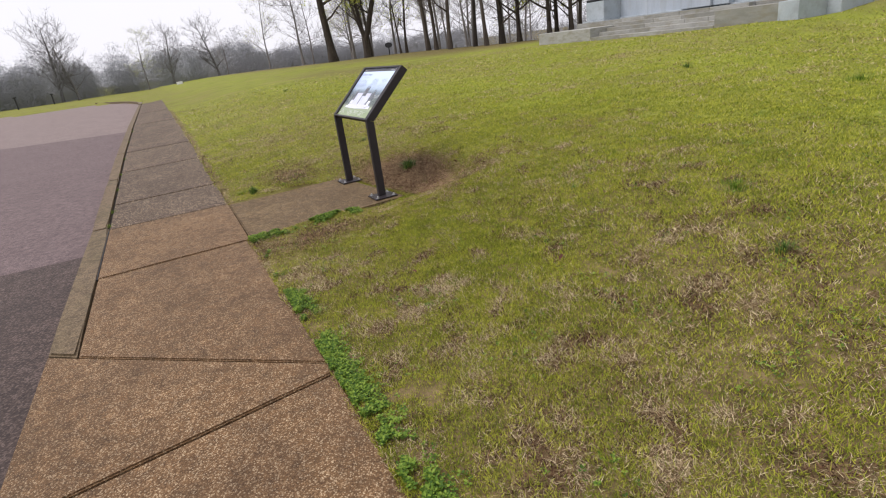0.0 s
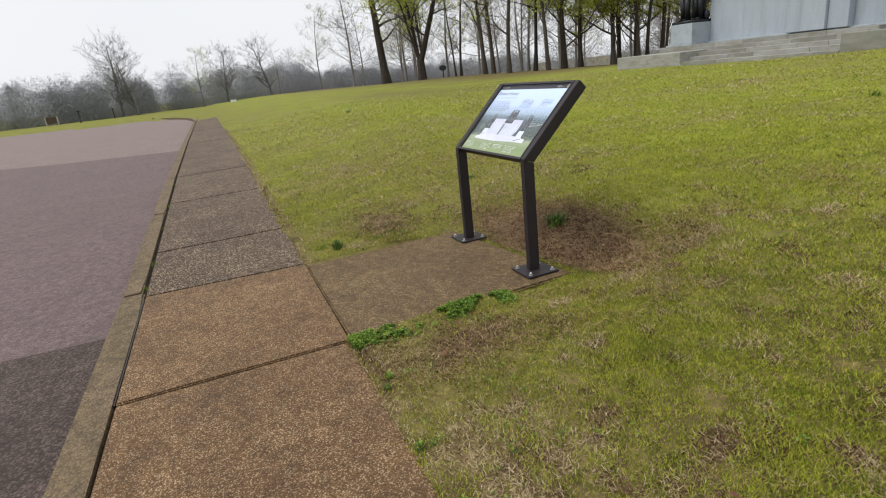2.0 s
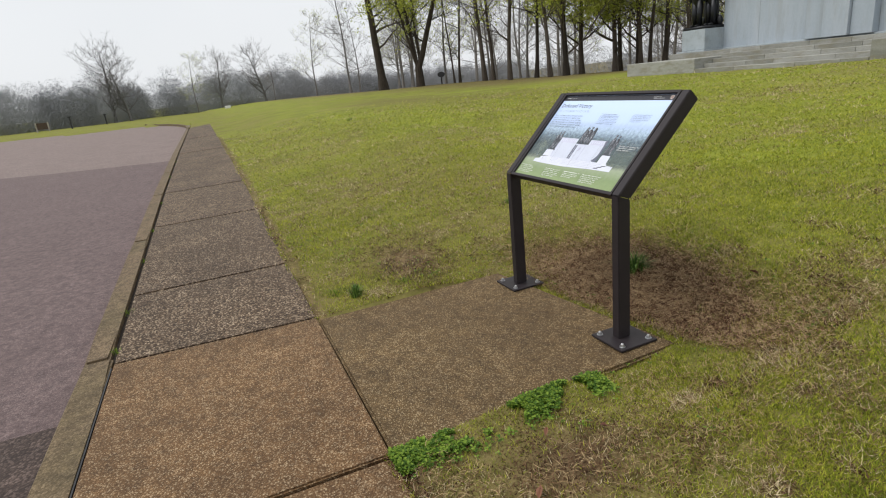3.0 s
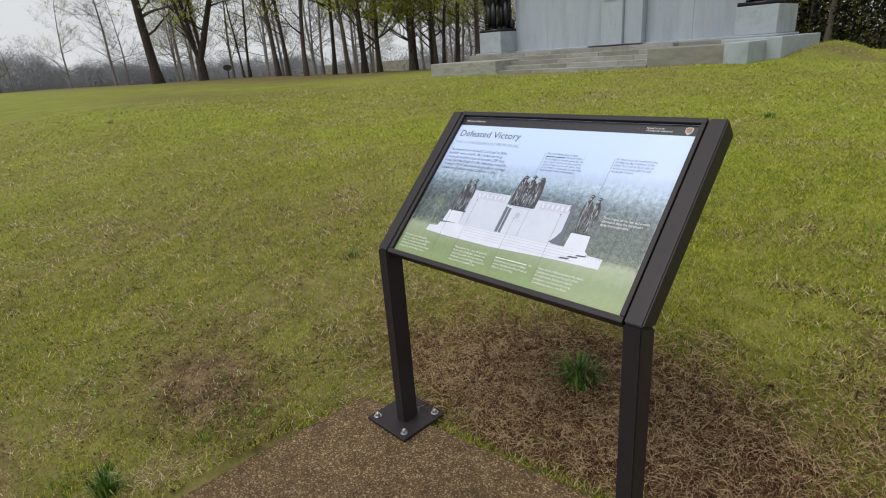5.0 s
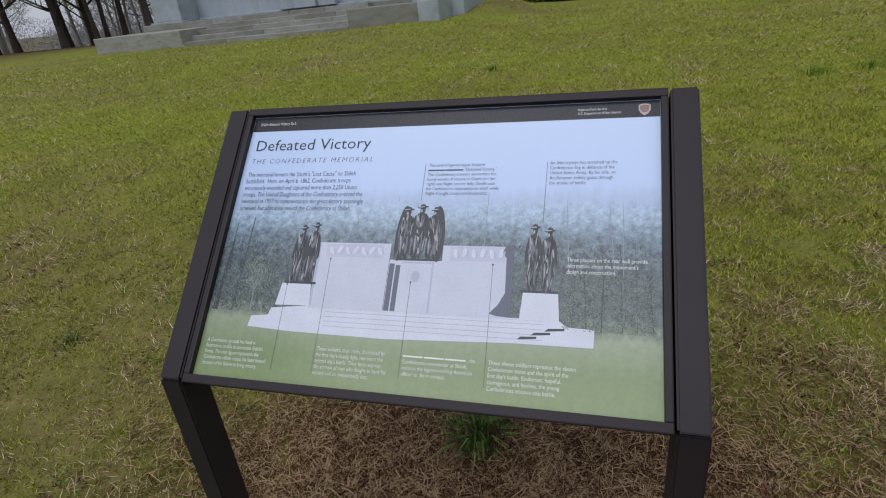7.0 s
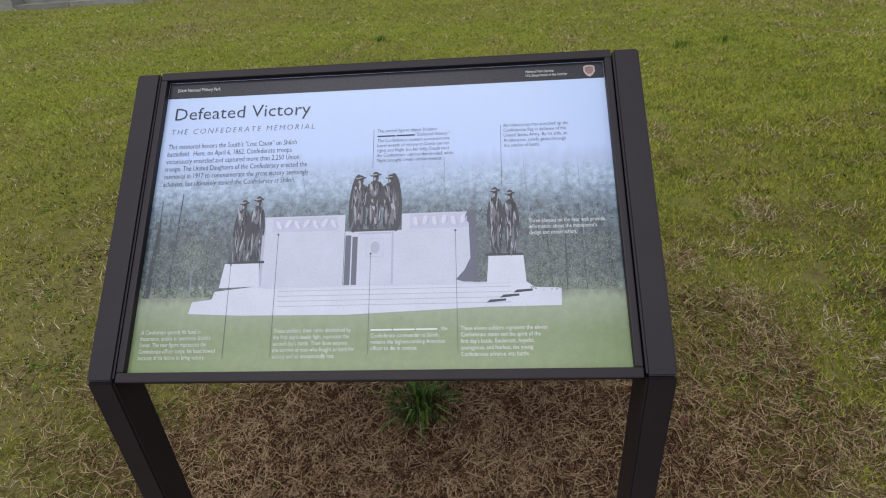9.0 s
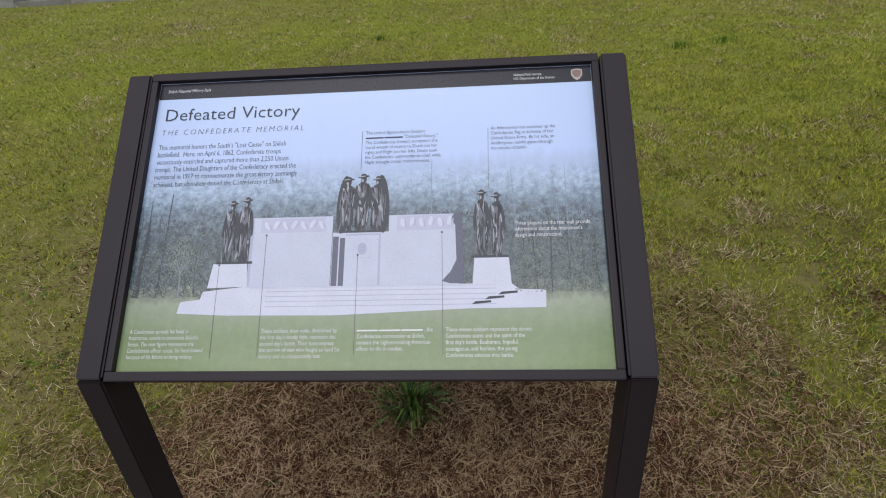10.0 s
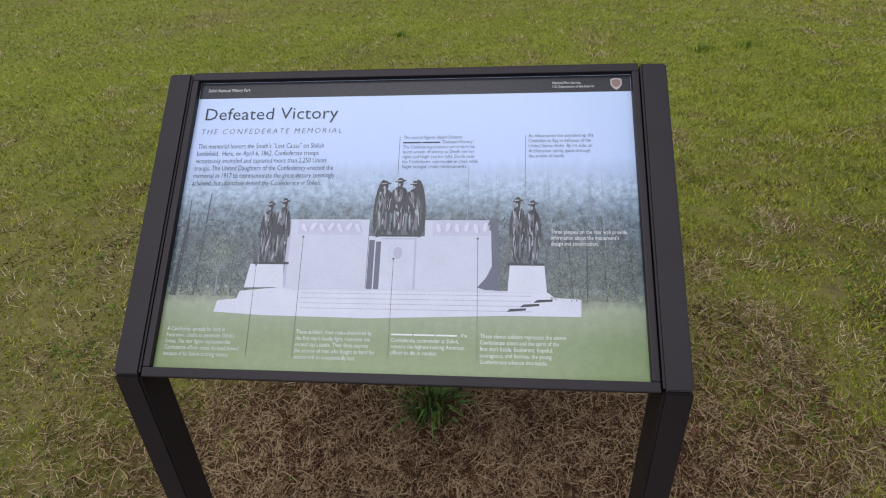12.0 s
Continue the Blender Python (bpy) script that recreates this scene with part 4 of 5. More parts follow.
def tree_meshes(seed, height, radius, first=0.22, limbs=15, lean=(0, 0), leaves=0, fork=None, reach=0.30, top=2, bark=None, bend=0.1):
    rng = random.Random(seed)
    trunk, wood, tips = ([], []), ([], []), []
    n = 12

    def stem(base, way, length, r0, count, flare):
        pts, radii, at = [], [], base.copy()
        way = way.normalized()
        for i in range(n + 1):
            f = i / n
            pts.append(at.copy())
            radii.append(r0 * (1 - 0.86 * f) * (1 + flare * math.exp(-f * 45)))
            way = (way + Vector((rng.uniform(-1, 1), rng.uniform(-1, 1), 0)) * bend * 0.5 + Vector((0, 0, 0.03))).normalized()
            at = at + way * (length / n)
        tube(trunk[0], trunk[1], pts, radii, 11)
        for k in range(count):
            f = first + (0.98 - first) * (k + rng.random()) / count
            i = min(int(f * n), n - 1)
            p = pts[i].lerp(pts[i + 1], f * n - i)
            t = rng.uniform(0, 2 * math.pi)
            d = Vector((math.cos(t), math.sin(t), rng.uniform(0.15, 0.9)))
            grow(rng, wood, tips, p, d, length * reach * rng.uniform(0.6, 1.1) * (1.15 - 0.6 * f), radii[i] * rng.uniform(0.28, 0.5), 0, top)
    way = Vector((lean[0], lean[1], 1))
    if fork:
        at = Vector((0, 0, -0.15))
        h = fork[0]
        tube(trunk[0], trunk[1], [at, at + Vector((0, 0, 0.3)), at + Vector((0, 0, h * 0.6)), at + Vector((0, 0, h + 0.3))], [radius * 1.35, radius * 1.05, radius * 0.95, radius * 0.9], 11)
        for sx, sy, share in fork[1]:
            stem(at + Vector((0, 0, h)), Vector((sx, sy, 1)), (height - h) * (0.7 + 0.3 * share), radius * 0.85 * share, limbs // 2, 0.0)
    else:
        stem(Vector((0, 0, -0.15)), way, height, radius, limbs, 0.45)
    out = [mesh_of("trunk", trunk[0], trunk[1], bark or BARK, True), mesh_of("crown", wood[0], wood[1], bark or BARK)]
    if leaves:
        vs, fs = [], []
        for i in range(leaves):
            c = rng.choice(tips) + Vector((rng.gauss(0, 0.22), rng.gauss(0, 0.22), rng.gauss(0, 0.16)))
            a = Vector((rng.uniform(-1, 1), rng.uniform(-1, 1), rng.uniform(-1, 1))).normalized()
            b = a.orthogonal().normalized()
            s = rng.uniform(0.05, 0.11)
            q = len(vs)
            vs += [c - a * s, c + b * s * 0.55, c + a * s, c - b * s * 0.55]
            fs.append((q, q + 1, q + 2, q + 3))
        out.append(mesh_of("foliage", vs, fs, SPRING))
    return out


def tree(meshes, x, y, turn, size, label, group, drop=0.0):
    ob = empty("tree", pose(x, y, float(land(x, y)) - drop, 0, 0, turn) @ Matrix.Scale(size, 4), label, "tree", group)
    part("trunk", meshes[0], None, ob)
    part("crown", meshes[1], None, ob)
    if len(meshes) > 2:
        part("foliage", meshes[2], None, ob, "thin yellow-green spring leaves")
    return ob


BIG = tree_meshes(1, 19, 0.40, 0.20, 19, (0.03, -0.09), reach=0.28, leaves=6000)
FORKED = tree_meshes(2, 17, 0.30, 0.12, 30, fork=(1.5, [(0.13, 0.32, 1.0), (-0.06, -0.06, 0.66), (0.02, -0.30, 0.5)]), reach=0.3, leaves=15000)
TALL = [tree_meshes(3 + k, 19 + k, 0.165, 0.14, 19, (0.0, (-0.05, 0.04, -0.02, 0.03)[k]), reach=0.22, bend=0.10, leaves=(600, 2400, 1400, 4200)[k]) for k in range(4)]
LEAFY = [tree_meshes(11 + k, 14, 0.20, 0.10, 22, (0.0, 0.03 * k), leaves=20000, reach=0.30) for k in range(2)]
MIN_R[0] = 0.016
PALE = [tree_meshes(21 + k, 16, 0.17, 0.10, 20, bark=BARK_HAZED, reach=0.3, top=2, leaves=(0, 1500, 0)[k]) for k in range(3)]

DARK_BARE = "tall bare dark-barked tree at the lawn's edge"
ROW = "trees of the grove"
tree(BIG, -50.0, 15.9, 0, 1.0, "broad rough-barked tree leaning slightly, nearly bare", ROW)
tree(FORKED, -43.5, 17.0, 0, 1.0, "dark forked tree with a leaning stem and thin leaves", ROW)
for k, x, y, size in ((0, -36.5, 19.6, 1.05), (1, -35.5, 19.8, 0.85), (2, -31.9, 19.05, 0.9), (3, -31.1, 20.7, 0.8), (0, -28.9, 20.3, 0.85), (1, -28.6, 27.7, 0.85),
                      (2, -28.5, 28.4, 0.8), (3, -27.4, 28.6, 0.9), (0, -41.5, 19.4, 0.5), (2, -43.5, 20.9, 0.7), (1, -46.9, 18.7, 0.9), (3, -24.5, 27.4, 0.6), (1, -25.6, 29.0, 0.7)):
    tree(TALL[k], x, y, random.uniform(-25, 25), size, DARK_BARE, ROW)
for k, x, y, size in ((0, -29.5, 22.0, 1.0), (1, -33.2, 26.2, 0.95), (0, -31.0, 27.5, 0.95), (1, -30.8, 29.5, 0.9), (0, -35.0, 31.5, 1.0)):
    tree(LEAFY[k], x, y, random.uniform(0, 360), size, "dark-barked tree in fresh yellow-green leaf", ROW)
rng = random.Random(7)
for i in range(40):
    a, r = radians(rng.uniform(120, 161)), rng.uniform(56, 96)
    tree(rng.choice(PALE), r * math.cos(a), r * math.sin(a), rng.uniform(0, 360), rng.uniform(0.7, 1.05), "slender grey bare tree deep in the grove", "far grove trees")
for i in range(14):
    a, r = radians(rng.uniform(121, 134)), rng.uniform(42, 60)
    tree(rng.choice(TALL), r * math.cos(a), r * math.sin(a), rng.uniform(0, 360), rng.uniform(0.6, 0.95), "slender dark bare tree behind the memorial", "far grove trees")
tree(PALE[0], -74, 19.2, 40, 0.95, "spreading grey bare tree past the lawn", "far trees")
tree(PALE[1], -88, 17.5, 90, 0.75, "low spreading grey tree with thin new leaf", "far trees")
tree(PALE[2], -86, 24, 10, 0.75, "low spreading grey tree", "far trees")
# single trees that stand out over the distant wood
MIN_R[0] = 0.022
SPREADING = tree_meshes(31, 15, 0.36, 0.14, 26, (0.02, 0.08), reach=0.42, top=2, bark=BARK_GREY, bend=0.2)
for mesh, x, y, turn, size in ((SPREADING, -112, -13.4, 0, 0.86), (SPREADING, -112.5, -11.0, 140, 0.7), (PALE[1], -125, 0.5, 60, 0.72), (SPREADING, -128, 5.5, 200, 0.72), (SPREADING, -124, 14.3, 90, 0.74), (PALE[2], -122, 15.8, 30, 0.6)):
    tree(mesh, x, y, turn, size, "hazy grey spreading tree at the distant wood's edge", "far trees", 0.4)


def thicket(name, spots, slivers, mat, label, girth, rng, leaf=(0.5, 1.3, 0.02, 0.05), low=0.0):
    """Tangled wood: per spot a thin stem and many small twigs or leaf sprays, joined."""
    vs, fs = [], []
    for x, y, h in spots:
        z = float(land(x, y)) - 0.3
        q = len(vs)
        vs += [(x - 0.09, y, z), (x + 0.09, y, z), (x + rng.uniform(-0.6, 0.6), y + rng.uniform(-0.6, 0.6), z + h * 0.95)]
        fs.append((q, q + 1, q + 2))
        for k in range(slivers):
            f = rng.random() ** 1.15
            w = girth * (0.35 + 0.65 * math.sin(math.pi * min(1, 0.15 + 0.85 * f)))
            c = Vector((x + rng.gauss(0, w * 0.5), y + rng.gauss(0, w * 0.5), z + low + h * f * rng.uniform(0.85, 1.03)))
            d = Vector((rng.uniform(-1, 1), rng.uniform(-1, 1), rng.uniform(-0.2, 1.1))).normalized() * rng.uniform(leaf[0], leaf[1])
            s = d.orthogonal().normalized() * rng.uniform(leaf[2], leaf[3])
            q = len(vs)
            vs += [c - s, c + s, c + d]
            fs.append((q, q + 1, q + 2))
    return tagged(new(name, mesh_of(name, vs, fs, mat)), label, "woodland", kind="stuff")


rng = random.Random(17)
spots = []
for i in range(360):
    a = radians(rng.uniform(148, 205))
    r = rng.uniform(122, 165) if math.degrees(a) < 186 else rng.uniform(112, 140)
    tall = 5.2 if math.degrees(a) < 170 else 7.8
    spots.append((r * math.cos(a), r * math.sin(a), tall * rng.uniform(0.65, 1.12) * (1.0 if rng.random() < 0.85 else 1.25)))
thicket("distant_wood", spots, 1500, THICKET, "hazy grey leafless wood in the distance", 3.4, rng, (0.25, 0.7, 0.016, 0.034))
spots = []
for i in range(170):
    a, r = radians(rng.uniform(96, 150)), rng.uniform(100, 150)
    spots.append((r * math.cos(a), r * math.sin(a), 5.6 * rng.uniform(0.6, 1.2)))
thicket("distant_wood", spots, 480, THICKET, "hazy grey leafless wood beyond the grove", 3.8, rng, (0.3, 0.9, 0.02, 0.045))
spots = [(rng.uniform(-15, 42), rng.uniform(32.5, 44), rng.uniform(7, 13)) for i in range(210)]
thicket("dark_thicket", spots, 1200, DARK_LEAF, "dense dark evergreen thicket behind the lawn", 2.6, rng, (0.10, 0.32, 0.03, 0.09))
for i in range(26):
    tree(TALL[i % 4], -14 + 2.1 * i + rng.uniform(-0.8, 0.8), rng.uniform(31.8, 36), rng.uniform(0, 360), rng.uniform(0.6, 0.9), "dark bare tree in the thicket's edge", "thicket trees")


# ---- far posts and boards ----
def bollard(x, y, h):
    z = float(land(x, y))
    ob = empty("bollard", pose(x, y, z), "short black post at the road's far edge", "bollard", "posts by the road")
    part("post", box(-0.09, 0.09, -0.09, 0.09, -0.1, h, 0.02), BLACK_METAL, ob)
    part("cap", box(-0.26, 0.26, -0.2, 0.2, h - 0.12, h + 0.03, 0.03), BLACK_METAL, ob, "flat dark cap")


bollard(-96.0, -17.6, 1.75)
bollard(-103.5, -13.9, 1.6)
ob = empty("notice_board", pose(-98.5, -21.7, float(land(-98.5, -21.7)), 0, 0, 90), "low brown board between two pale timber posts", "notice board")
for s in (-1, 1):
    part("post", box(s * 0.78 - 0.09, s * 0.78 + 0.09, -0.09, 0.09, -0.1, 1.35, 0.015), GREY_WOOD, ob, "pale timber post")
part("board", box(-0.68, 0.68, -0.04, 0.04, 0.35, 1.3, 0.015), BROWN_BOARD, ob)
ob = empty("white_marker", pose(-98.3, 4.6, float(land(-98.3, 4.6)), 0, 0, 90), "small white marker slab on the lawn's edge", "marker")
part("block", box(-0.45, 0.45, -0.25, 0.25, -0.1, 0.42, 0.05), WHITE_PAINT, ob)
ob = empty("round_tablet", pose(-45.5, 20.0, float(land(-45.5, 20.0)), 0, 0, 70), "dark oval metal tablet on a thin stand", "tablet")
part("stand", box(-0.05, 0.05, -0.05, 0.05, -0.1, 0.75, 0.01), BLACK_METAL, ob)
bm = bmesh.new()
bmesh.ops.create_cone(bm, cap_ends=True, segments=28, radius1=0.34, radius2=0.34, depth=0.06, matrix=Matrix.Translation((0, 0, 0.85)) @ Matrix.Rotation(radians(70), 4, "X") @ Matrix.Diagonal((1, 0.72, 1, 1)))
part("plate", bm, BLACK_METAL, ob)


# ---- grass and ground litter ----
def value_noise(x, y, scale, seed):
    g = np.random.RandomState(seed).rand(64, 64)
    u, v = x / scale, y / scale
    i, j = np.floor(u).astype(int), np.floor(v).astype(int)
    f, h = u - i, v - j
    f, h = f * f * (3 - 2 * f), h * h * (3 - 2 * h)
    a, b, c, d = g[i % 64, j % 64], g[(i + 1) % 64, j % 64], g[i % 64, (j + 1) % 64], g[(i + 1) % 64, (j + 1) % 64]
    return (a * (1 - f) + b * f) * (1 - h) + (c * (1 - f) + d * f) * h


def blades(name, x, y, length, width, flat_share, mat, label, rs, category="grass", lift=0.0):
    """One triangle a blade, leaning at random."""
    n = len(x)
    z = land(x, y) + lift
    t, t2 = rs.uniform(0, 2 * np.pi, n), rs.uniform(0, 2 * np.pi, n)
    lean = np.clip(rs.normal(0, 0.22, n) + flat_share, 0.05, 1.45)
    dx, dy, dz = np.sin(lean) * np.cos(t), np.sin(lean) * np.sin(t), np.cos(lean)
    wx, wy = np.cos(t2) * width / 2, np.sin(t2) * width / 2
    v = np.empty((n, 3, 3))
    v[:, 0] = np.stack([x - wx, y - wy, z - 0.004], -1)
    v[:, 1] = np.stack([x + wx, y + wy, z - 0.004], -1)
    v[:, 2] = np.stack([x + dx * length, y + dy * length, z + dz * length], -1)
    me = bpy.data.meshes.new(name)
    me.vertices.add(3 * n)
    me.vertices.foreach_set("co", v.reshape(-1))
    me.loops.add(3 * n)
    me.loops.foreach_set("vertex_index", np.arange(3 * n, dtype=np.int32))
    me.polygons.add(n)
    me.polygons.foreach_set("loop_start", np.arange(0, 3 * n, 3, dtype=np.int32))
    me.polygons.foreach_set("loop_total", np.full(n, 3, dtype=np.int32))
    me.materials.append(mat)
    me.update(calc_edges=True)
    return tagged(new(name, me), label, category, kind="stuff")


rs = np.random.RandomState(5)
N = 2200000
s = rs.rand(N)
ox, oy = 5.4 - 5.3 * s, -1.8 + 1.1 * s
r, th = np.exp(rs.uniform(np.log(0.8), np.log(26), N)), rs.uniform(-0.25, np.pi + 0.25, N)
bx, by = ox + r * np.cos(th), oy + r * np.sin(th)
wk, pd, rd = paved(bx, by)
yy = by - skew(np.clip(bx, -60, 12))
ragged = 0.05 * value_noise(bx, by, 0.12, 9) + 0.05 * value_noise(bx, by, 0.5, 10)
back = 0.03 + 0.128 * (bx + 0.78)
on_pad = (bx > -0.865 + 0.065 * (by + 1.285) - 0.01 + 0.35 * ragged) & (bx < 0.70 - 0.4 * ragged) & (by < back - 0.4 * ragged) & (by > -1.4)
stones = (bx > -14.8) & (bx < -3.2) & (by > 13.75) & (by < 18.5)
keep = (yy > -1.335 + 0.0 * ragged + 0.03 * (value_noise(bx, by, 0.2, 12) - 0.5)) & ~on_pad & ~stones & (by < 30) & (bx > -40) & (bx < 9) & (rs.rand(N) > step01(6, 25, r))
bx, by, r = bx[keep], by[keep], r[keep]
dist = np.minimum.reduce([np.hypot(bx - 5.4, by + 1.8), np.hypot(bx - 4, by + 1.8), np.hypot(bx - 2.8, by + 1.8), np.hypot(bx - 1.2, by + 1.3), np.hypot(bx - 0.2, by + 0.7)])
patch = 0.5 * value_noise(bx, by, 0.38, 1) + 0.5 * value_noise(bx, by, 1.3, 2)
clump = 0.55 * value_noise(bx, by, 0.085, 3) + 0.45 * value_noise(bx, by, 0.16, 4)
thatch = np.exp(-(((bx - 0.05) / 0.95) ** 2 + ((by - 0.52) / 0.42) ** 2) ** 2)
bare = np.maximum(np.exp(-(((bx - 1.14) / 0.42) ** 2 + ((by + 0.85) / 0.55) ** 2)), np.exp(-(((bx + 1.5) / 0.7) ** 2 + ((by + 0.45) / 0.35) ** 2)))
wear = turf_wear(bx, by)
p_dry = np.clip(0.02 + 0.60 * wear + 1.1 * (patch - 0.5) + 1.9 * (clump - 0.5), 0.03, 0.94)
p_dry = np.maximum(p_dry, np.maximum(0.95 * thatch, 0.85 * bare))
is_dry = rs.rand(len(bx)) < p_dry
hollow = np.clip(2.2 * (0.42 - clump), 0, 0.75) * (1 - step01(3.5, 7, dist))
thin_out = rs.rand(len(bx)) > np.maximum.reduce([0.6 * bare, hollow, 0.8 * np.exp(-((by - skew(bx) + 1.28) / 0.06) ** 2) * (bx < -0.9)])
far = np.clip(dist, 0.6, 20)
lod = 0.0028 + 0.0010 * far
long = (0.45 + 1.1 * clump) * (0.017 + 0.0023 * far) * rs.uniform(0.5, 1.5, len(bx))
g = ~is_dry & thin_out
blades("lawn_grass", bx[g], by[g], long[g], lod[g] * rs.uniform(0.8, 1.7, g.sum()), 0.80 + 0.40 * step01(2.5, 8, dist[g]), GRASS, "short fresh green lawn blades", rs)
litter = is_dry & (rs.rand(len(bx)) < np.clip(0.30 * wear + 1.3 * (value_noise(bx, by, 0.17, 6) - 0.45), 0, 0.85) * (1 - step01(3.0, 6.5, dist)))
litter = (litter | ((bare > 0.35) & (rs.rand(len(bx)) < 0.5))) & (thatch < 0.5)
blades("leaf_litter", bx[litter], by[litter], long[litter] * 0.9, lod[litter] * rs.uniform(1.2, 2.6, litter.sum()), 1.3, LITTER, "dark brown dead leaf bits between the grass", rs, "litter")
d = is_dry & ~litter & thin_out & (rs.rand(len(bx)) > 0.8 * thatch)
blades("dry_grass", bx[d], by[d], long[d] * 1.35, lod[d] * rs.uniform(0.55, 1.1, d.sum()), 1.2, DRY, "straw-coloured dead grass lying in the lawn", rs)


def strands(name, x, y, length, width, mat, label, rs, rise=0.35, floor_z=0.0):
    """Curled dead stalks: arched ribbons of three bends each."""
    n = len(x)
    t, curl, up = rs.uniform(0, 2 * np.pi, n), rs.normal(0, 0.7, n), np.abs(rs.normal(rise, 0.28, n))
    z = land(x, y) + floor_z + rs.uniform(0, 0.022, n)
    v = np.empty((n, 7, 3))
    px, py, pz, a = x.copy(), y.copy(), z.copy(), t.copy()
    for k in range(4):
        w = width * (1.0, 1.0, 0.75, 0.0)[k] / 2
        if k < 3:
            v[:, 2 * k] = np.stack([px - np.sin(a) * w, py + np.cos(a) * w, pz], -1)
            v[:, 2 * k + 1] = np.stack([px + np.sin(a) * w, py - np.cos(a) * w, pz + 0.3 * w], -1)
        else:
            v[:, 6] = np.stack([px, py, pz], -1)
        step = length / 3
        px, py, pz = px + np.cos(a) * step, py + np.sin(a) * step, np.maximum(pz + step * (up - 0.42 * k * (0.5 + up)), z - 0.004)
        a = a + curl * 0.8
    faces = np.concatenate([np.array([[0, 1, 3, 2], [2, 3, 5, 4]])[None] + 7 * np.arange(n)[:, None, None]], 0).reshape(-1, 4)
    tips = np.array([[4, 5, 6]]) + 7 * np.arange(n)[:, None]
    return tagged(new(name, mesh_of(name, v.reshape(-1, 3).tolist(), faces.tolist() + tips.tolist(), mat)), label, "grass", kind="stuff")


# long tangled thatch behind the sign
n = 52000
tx, ty = rs.normal(0.08, 0.50, n), rs.normal(0.48, 0.19, n)
ok = (np.abs(tx) < 1.25) & (ty > 0.08 + 0.13 * (tx + 0.7)) & (ty < 1.15) & (value_noise(tx, ty, 0.07, 31) + 0.35 * rs.rand(n) > 0.38)
tx, ty = tx[ok], ty[ok]
strands("dry_thatch", tx, ty, rs.uniform(0.03, 0.09, len(tx)), rs.uniform(0.0012, 0.0026, len(tx)), THATCH, "tangled brown dead grass behind the sign", rs)
# thinner straw over the worn turf by the footpath and the slab
n = 26000
tx, ty = np.where(rs.rand(n) < 0.4, rs.uniform(0.75, 1.6, n), rs.uniform(-2.4, 6.2, n)), rs.uniform(-1.25, 2.6, n)
ok = (value_noise(tx, ty, 0.3, 33) * 0.6 + value_noise(tx, ty, 0.11, 34) * 0.4 > 0.55) & ~((tx > -0.9) & (tx < 0.72) & (ty < 0.25)) & (ty - skew(tx) > -1.27)
tx, ty = tx[ok], ty[ok]
strands("dry_straw", tx, ty, rs.uniform(0.02, 0.055, len(tx)), rs.uniform(0.0012, 0.0024, len(tx)), STRAW, "loose pale straw lying over the worn turf", rs, 0.25, 0.006)


def leaflets(name, x, y, size, mat, label, rs):
    """Low weeds: three small cupped leaves on each plant."""
    n = len(x)
    z = land(x, y) + rs.uniform(0.004, 0.028, n)
    turn, v = rs.uniform(0, 2 * np.pi, n), np.empty((n, 12, 3))
    for k in range(3):
        a = turn + 2.094 * k + rs.normal(0, 0.2, n)
        c, s, tilt = np.cos(a), np.sin(a), rs.normal(0.15, 0.35, n)
        for i, (f, w, h) in enumerate(((0.05, 0.0, 0.0), (0.62, 0.40, 0.1), (1.0, 0.0, 0.0), (0.62, -0.40, 0.1))):
            v[:, 4 * k + i] = np.stack([x + size * (f * c - w * s), y + size * (f * s + w * c), z + size * (h + f * tilt)], -1)
    faces = (np.arange(4)[None] + 4 * np.arange(3 * n)[:, None]).tolist()
    return tagged(new(name, mesh_of(name, v.reshape(-1, 3).tolist(), faces, mat)), label, "weeds", kind="stuff")


# clover and weeds along the slabs' edges and in patches over the lawn
n = 38000
k = rs.rand(n)
along_pad = np.abs(rs.normal(0, 0.06, n))
cx = np.where(k < 0.30, 0.70 + along_pad, np.where(k < 0.62, rs.uniform(0.7, 4.8, n), rs.uniform(-3, 6, n)))
cy = np.where(k < 0.30, rs.uniform(-1.33, -0.30, n), np.where(k < 0.62, -1.31 + skew(cx) + np.abs(rs.normal(0, 0.055, n)), rs.uniform(-1.25, 3.5, n)))
speckle = 0.35 * (value_noise(cx, cy, 0.045, 25) - 0.5)
here = np.where(k < 0.30, value_noise(cx, cy, 0.16, 21) + speckle > 0.47, np.where(k < 0.62, value_noise(cx, cy, 0.25, 22) + 1.6 * speckle > 0.62, value_noise(cx, cy, 0.22, 23) + speckle > 0.70))
here = here & (cy - skew(cx) > -1.335) & ~((cx > -0.88) & (cx < 0.69) & (cy < 0.2 + 0.1 * cx))
cx, cy = cx[here], cy[here]
leaflets("clover", cx, cy, rs.uniform(0.006, 0.017, len(cx)), CLOVER, "bright green clover and weeds by the slab edges", rs)


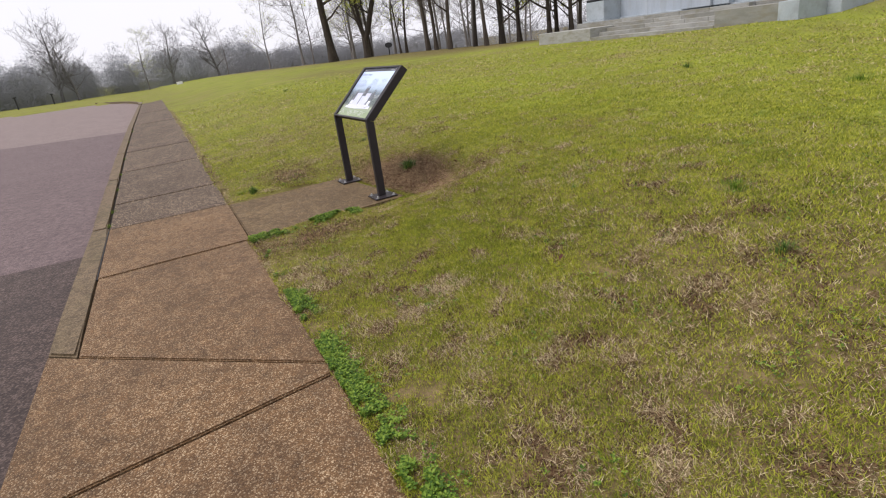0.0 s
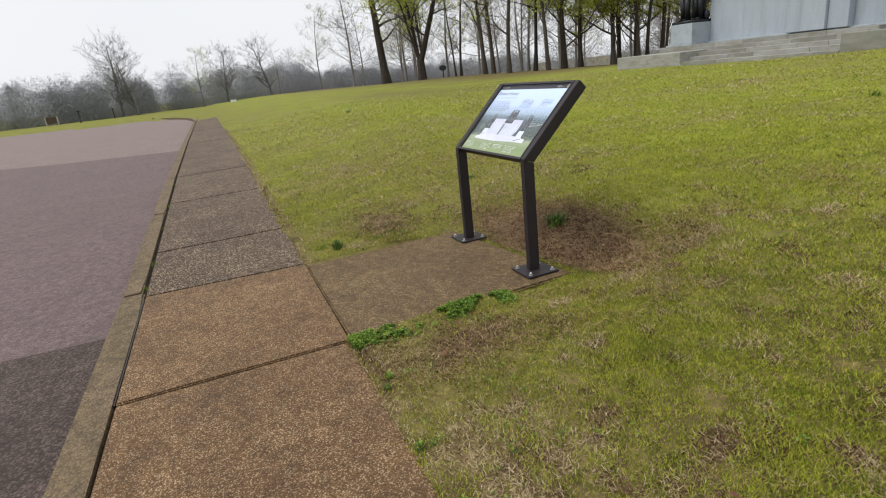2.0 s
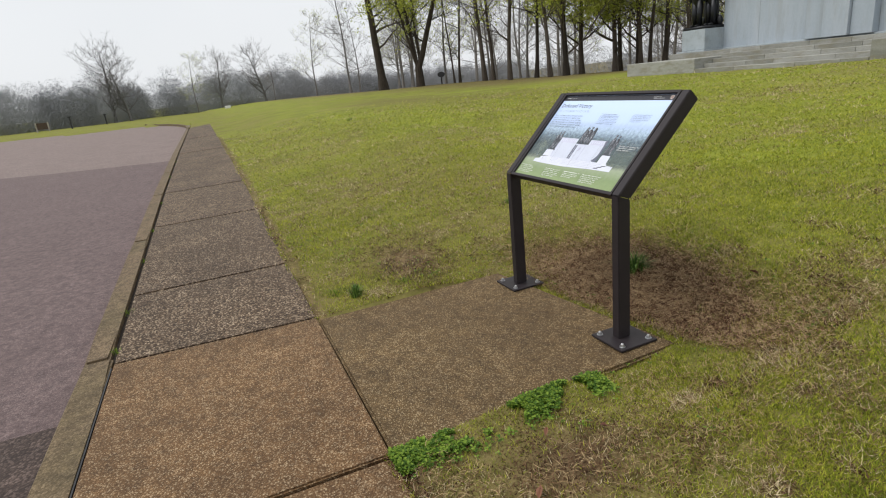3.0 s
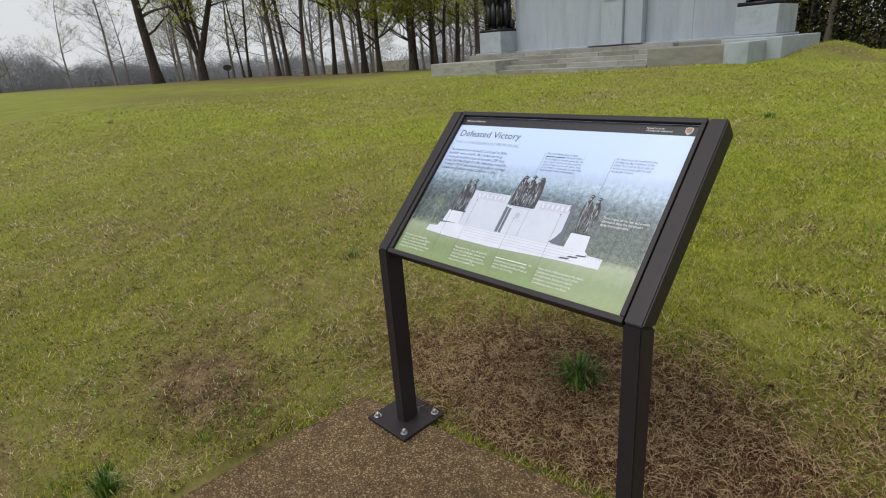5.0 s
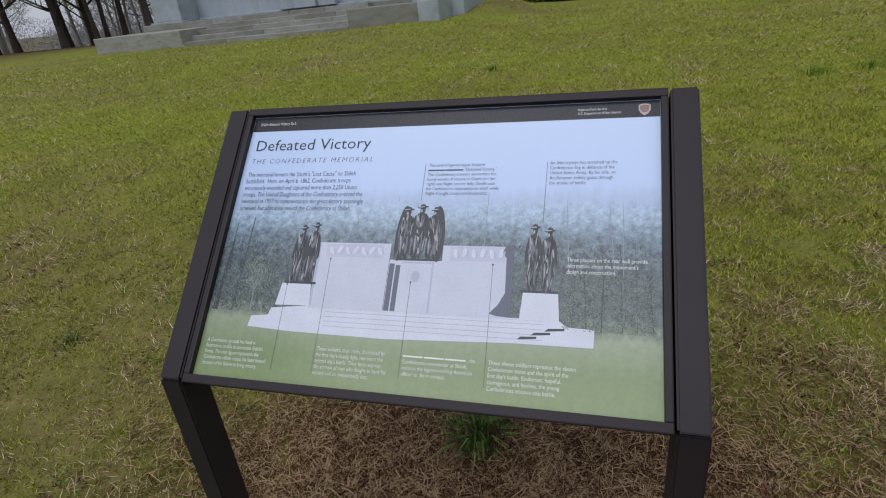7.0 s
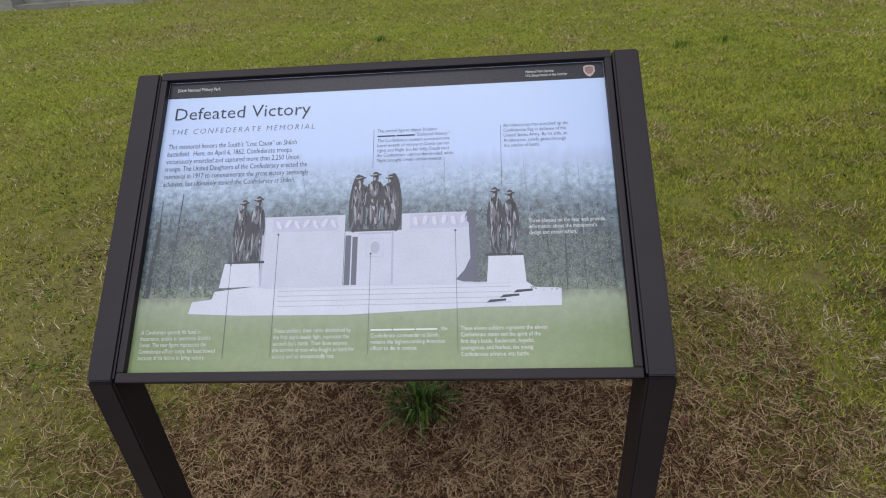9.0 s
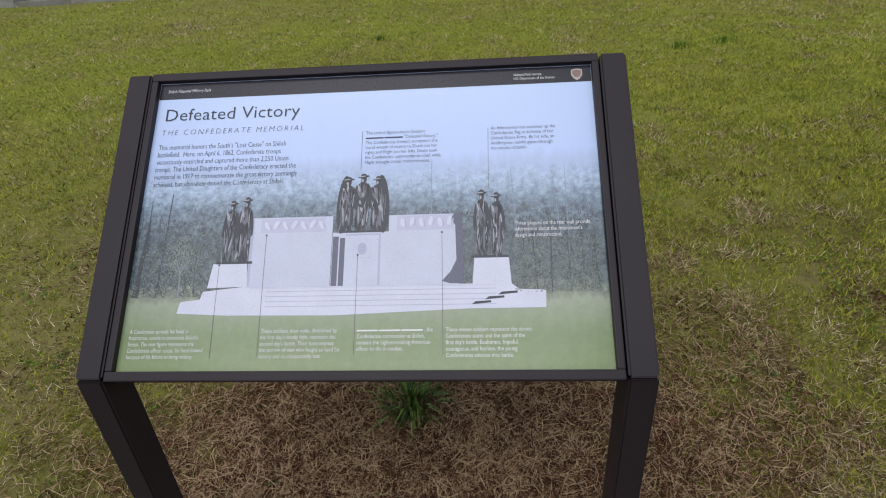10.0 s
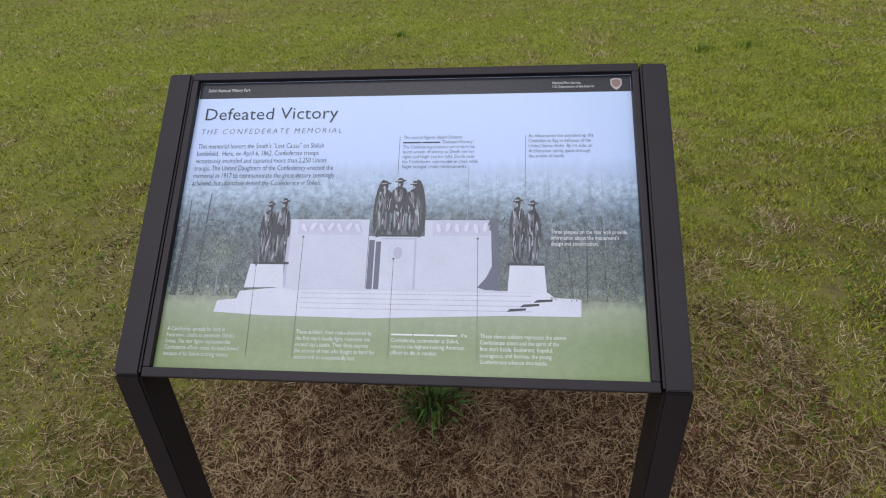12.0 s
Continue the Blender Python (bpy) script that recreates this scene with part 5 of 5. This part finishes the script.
def grass_tuft(x, y, size, count, mat, label, seed, spread_r=0.35):
    rng = random.Random(seed)
    vs, fs = [], []
    for i in range(count):
        t, out = rng.uniform(0, 2 * math.pi), abs(rng.gauss(0, 0.45))
        b = Vector((math.cos(t), math.sin(t), 0)) * size * spread_r * rng.random()
        d = Vector((math.cos(t), math.sin(t), 0))
        s = Vector((-d.y, d.x, 0)) * size * rng.uniform(0.014, 0.03)
        h = size * rng.uniform(0.5, 1.0)
        mid = b + d * h * out * 0.35 + Vector((0, 0, h * 0.6))
        tip = b + d * h * (out * 0.9 + 0.1) + Vector((0, 0, h * (0.95 - 0.35 * min(out, 1))))
        q = len(vs)
        vs += [b - s, b + s, mid + s * 0.8, mid - s * 0.8, tip]
        fs += [(q, q + 1, q + 2, q + 3), (q + 3, q + 2, q + 4)]
    ob = part("grass_tuft", mesh_of("grass_tuft", vs, fs, mat), mat, None, at=pose(x, y, float(land(x, y)) - 0.01))
    return tagged(ob, label, "grass tuft", "tufts in the lawn")


grass_tuft(-0.02, 0.60, 0.16, 190, TUFT, "dark green grass tuft in brown thatch behind the sign", 1, 0.5)
grass_tuft(3.43, 1.34, 0.07, 220, CLOVER, "bright green weed tuft in the lawn", 4, 1.6)
grass_tuft(4.11, 0.77, 0.07, 120, TUFT, "small dark green tuft in the lawn", 5, 1.0)
grass_tuft(2.2, 5.15, 0.10, 160, CLOVER, "taller green grass tuft in the lawn", 6, 1.6)
grass_tuft(2.65, 5.25, 0.10, 140, CLOVER, "taller green grass tuft in the lawn", 7, 1.6)
grass_tuft(-1.0, 6.3, 0.12, 60, TUFT, "thin grass tuft in the lawn", 8, 0.8)
grass_tuft(-1.85, 0.76, 0.07, 90, TUFT, "small grass tuft in the lawn", 9, 1.0)
grass_tuft(-1.0, -0.62, 0.05, 90, CLOVER, "bright green weed tuft beside the slab", 10, 1.2)
grass_tuft(-1.2, -1.08, 0.06, 110, CLOVER, "bright green weed tuft beside the slab", 11, 1.2)
grass_tuft(-13.3, 2.4, 0.12, 60, TUFT, "small dark grass tuft in the lawn", 12, 1.5)
grass_tuft(-1.03, -0.97, 0.12, 130, TUFT, "small dark green weed tuft beside the slab", 2)
grass_tuft(-1.15, -0.93, 0.07, 60, CLOVER, "small bright green tuft beside the slab", 3)

for i, x in enumerate((-1.2, -1.9, -3.3, -4.6, -6.4, -9.5, -12.5)):
    tuft = grass_tuft(x, -2.52 + skew(x), 0.05, 40, CLOVER, "small weed in the gap by the kerb", 30 + i, 1.0)
    tuft.location.z = float(pavement(x, -2.52 + skew(x))) - 0.02


def fallen_leaf(x, y, turn, size):
    vs = [(0, -size, 0), (size * 0.45, -size * 0.2, 0.008), (size * 0.3, size * 0.6, 0.012), (0, size, 0.004), (-size * 0.3, size * 0.6, 0.01), (-size * 0.45, -size * 0.2, 0.012)]
    ob = part("fallen_leaf", mesh_of("fallen_leaf", vs, [(0, 1, 2, 3), (0, 3, 4, 5)], DRY_LEAF), DRY_LEAF, None, at=pose(x, y, float(land(x, y)) + 0.018, random.uniform(-25, 25), random.uniform(-25, 25), turn))
    tagged(ob, "dry reddish-brown fallen leaf on dead grass", "leaf", "fallen leaves")


for x, y in ((-0.42, 0.42), (-0.12, 0.36), (0.22, 0.30), (0.42, 0.48), (0.80, 0.55), (-0.55, 0.75), (0.62, 0.85), (1.05, -0.55), (1.2, -0.95), (0.95, -0.75), (2.6, -0.6), (3.2, 0.1), (2.9, -1.05)):
    fallen_leaf(x, y, random.uniform(0, 360), random.uniform(0.018, 0.032))
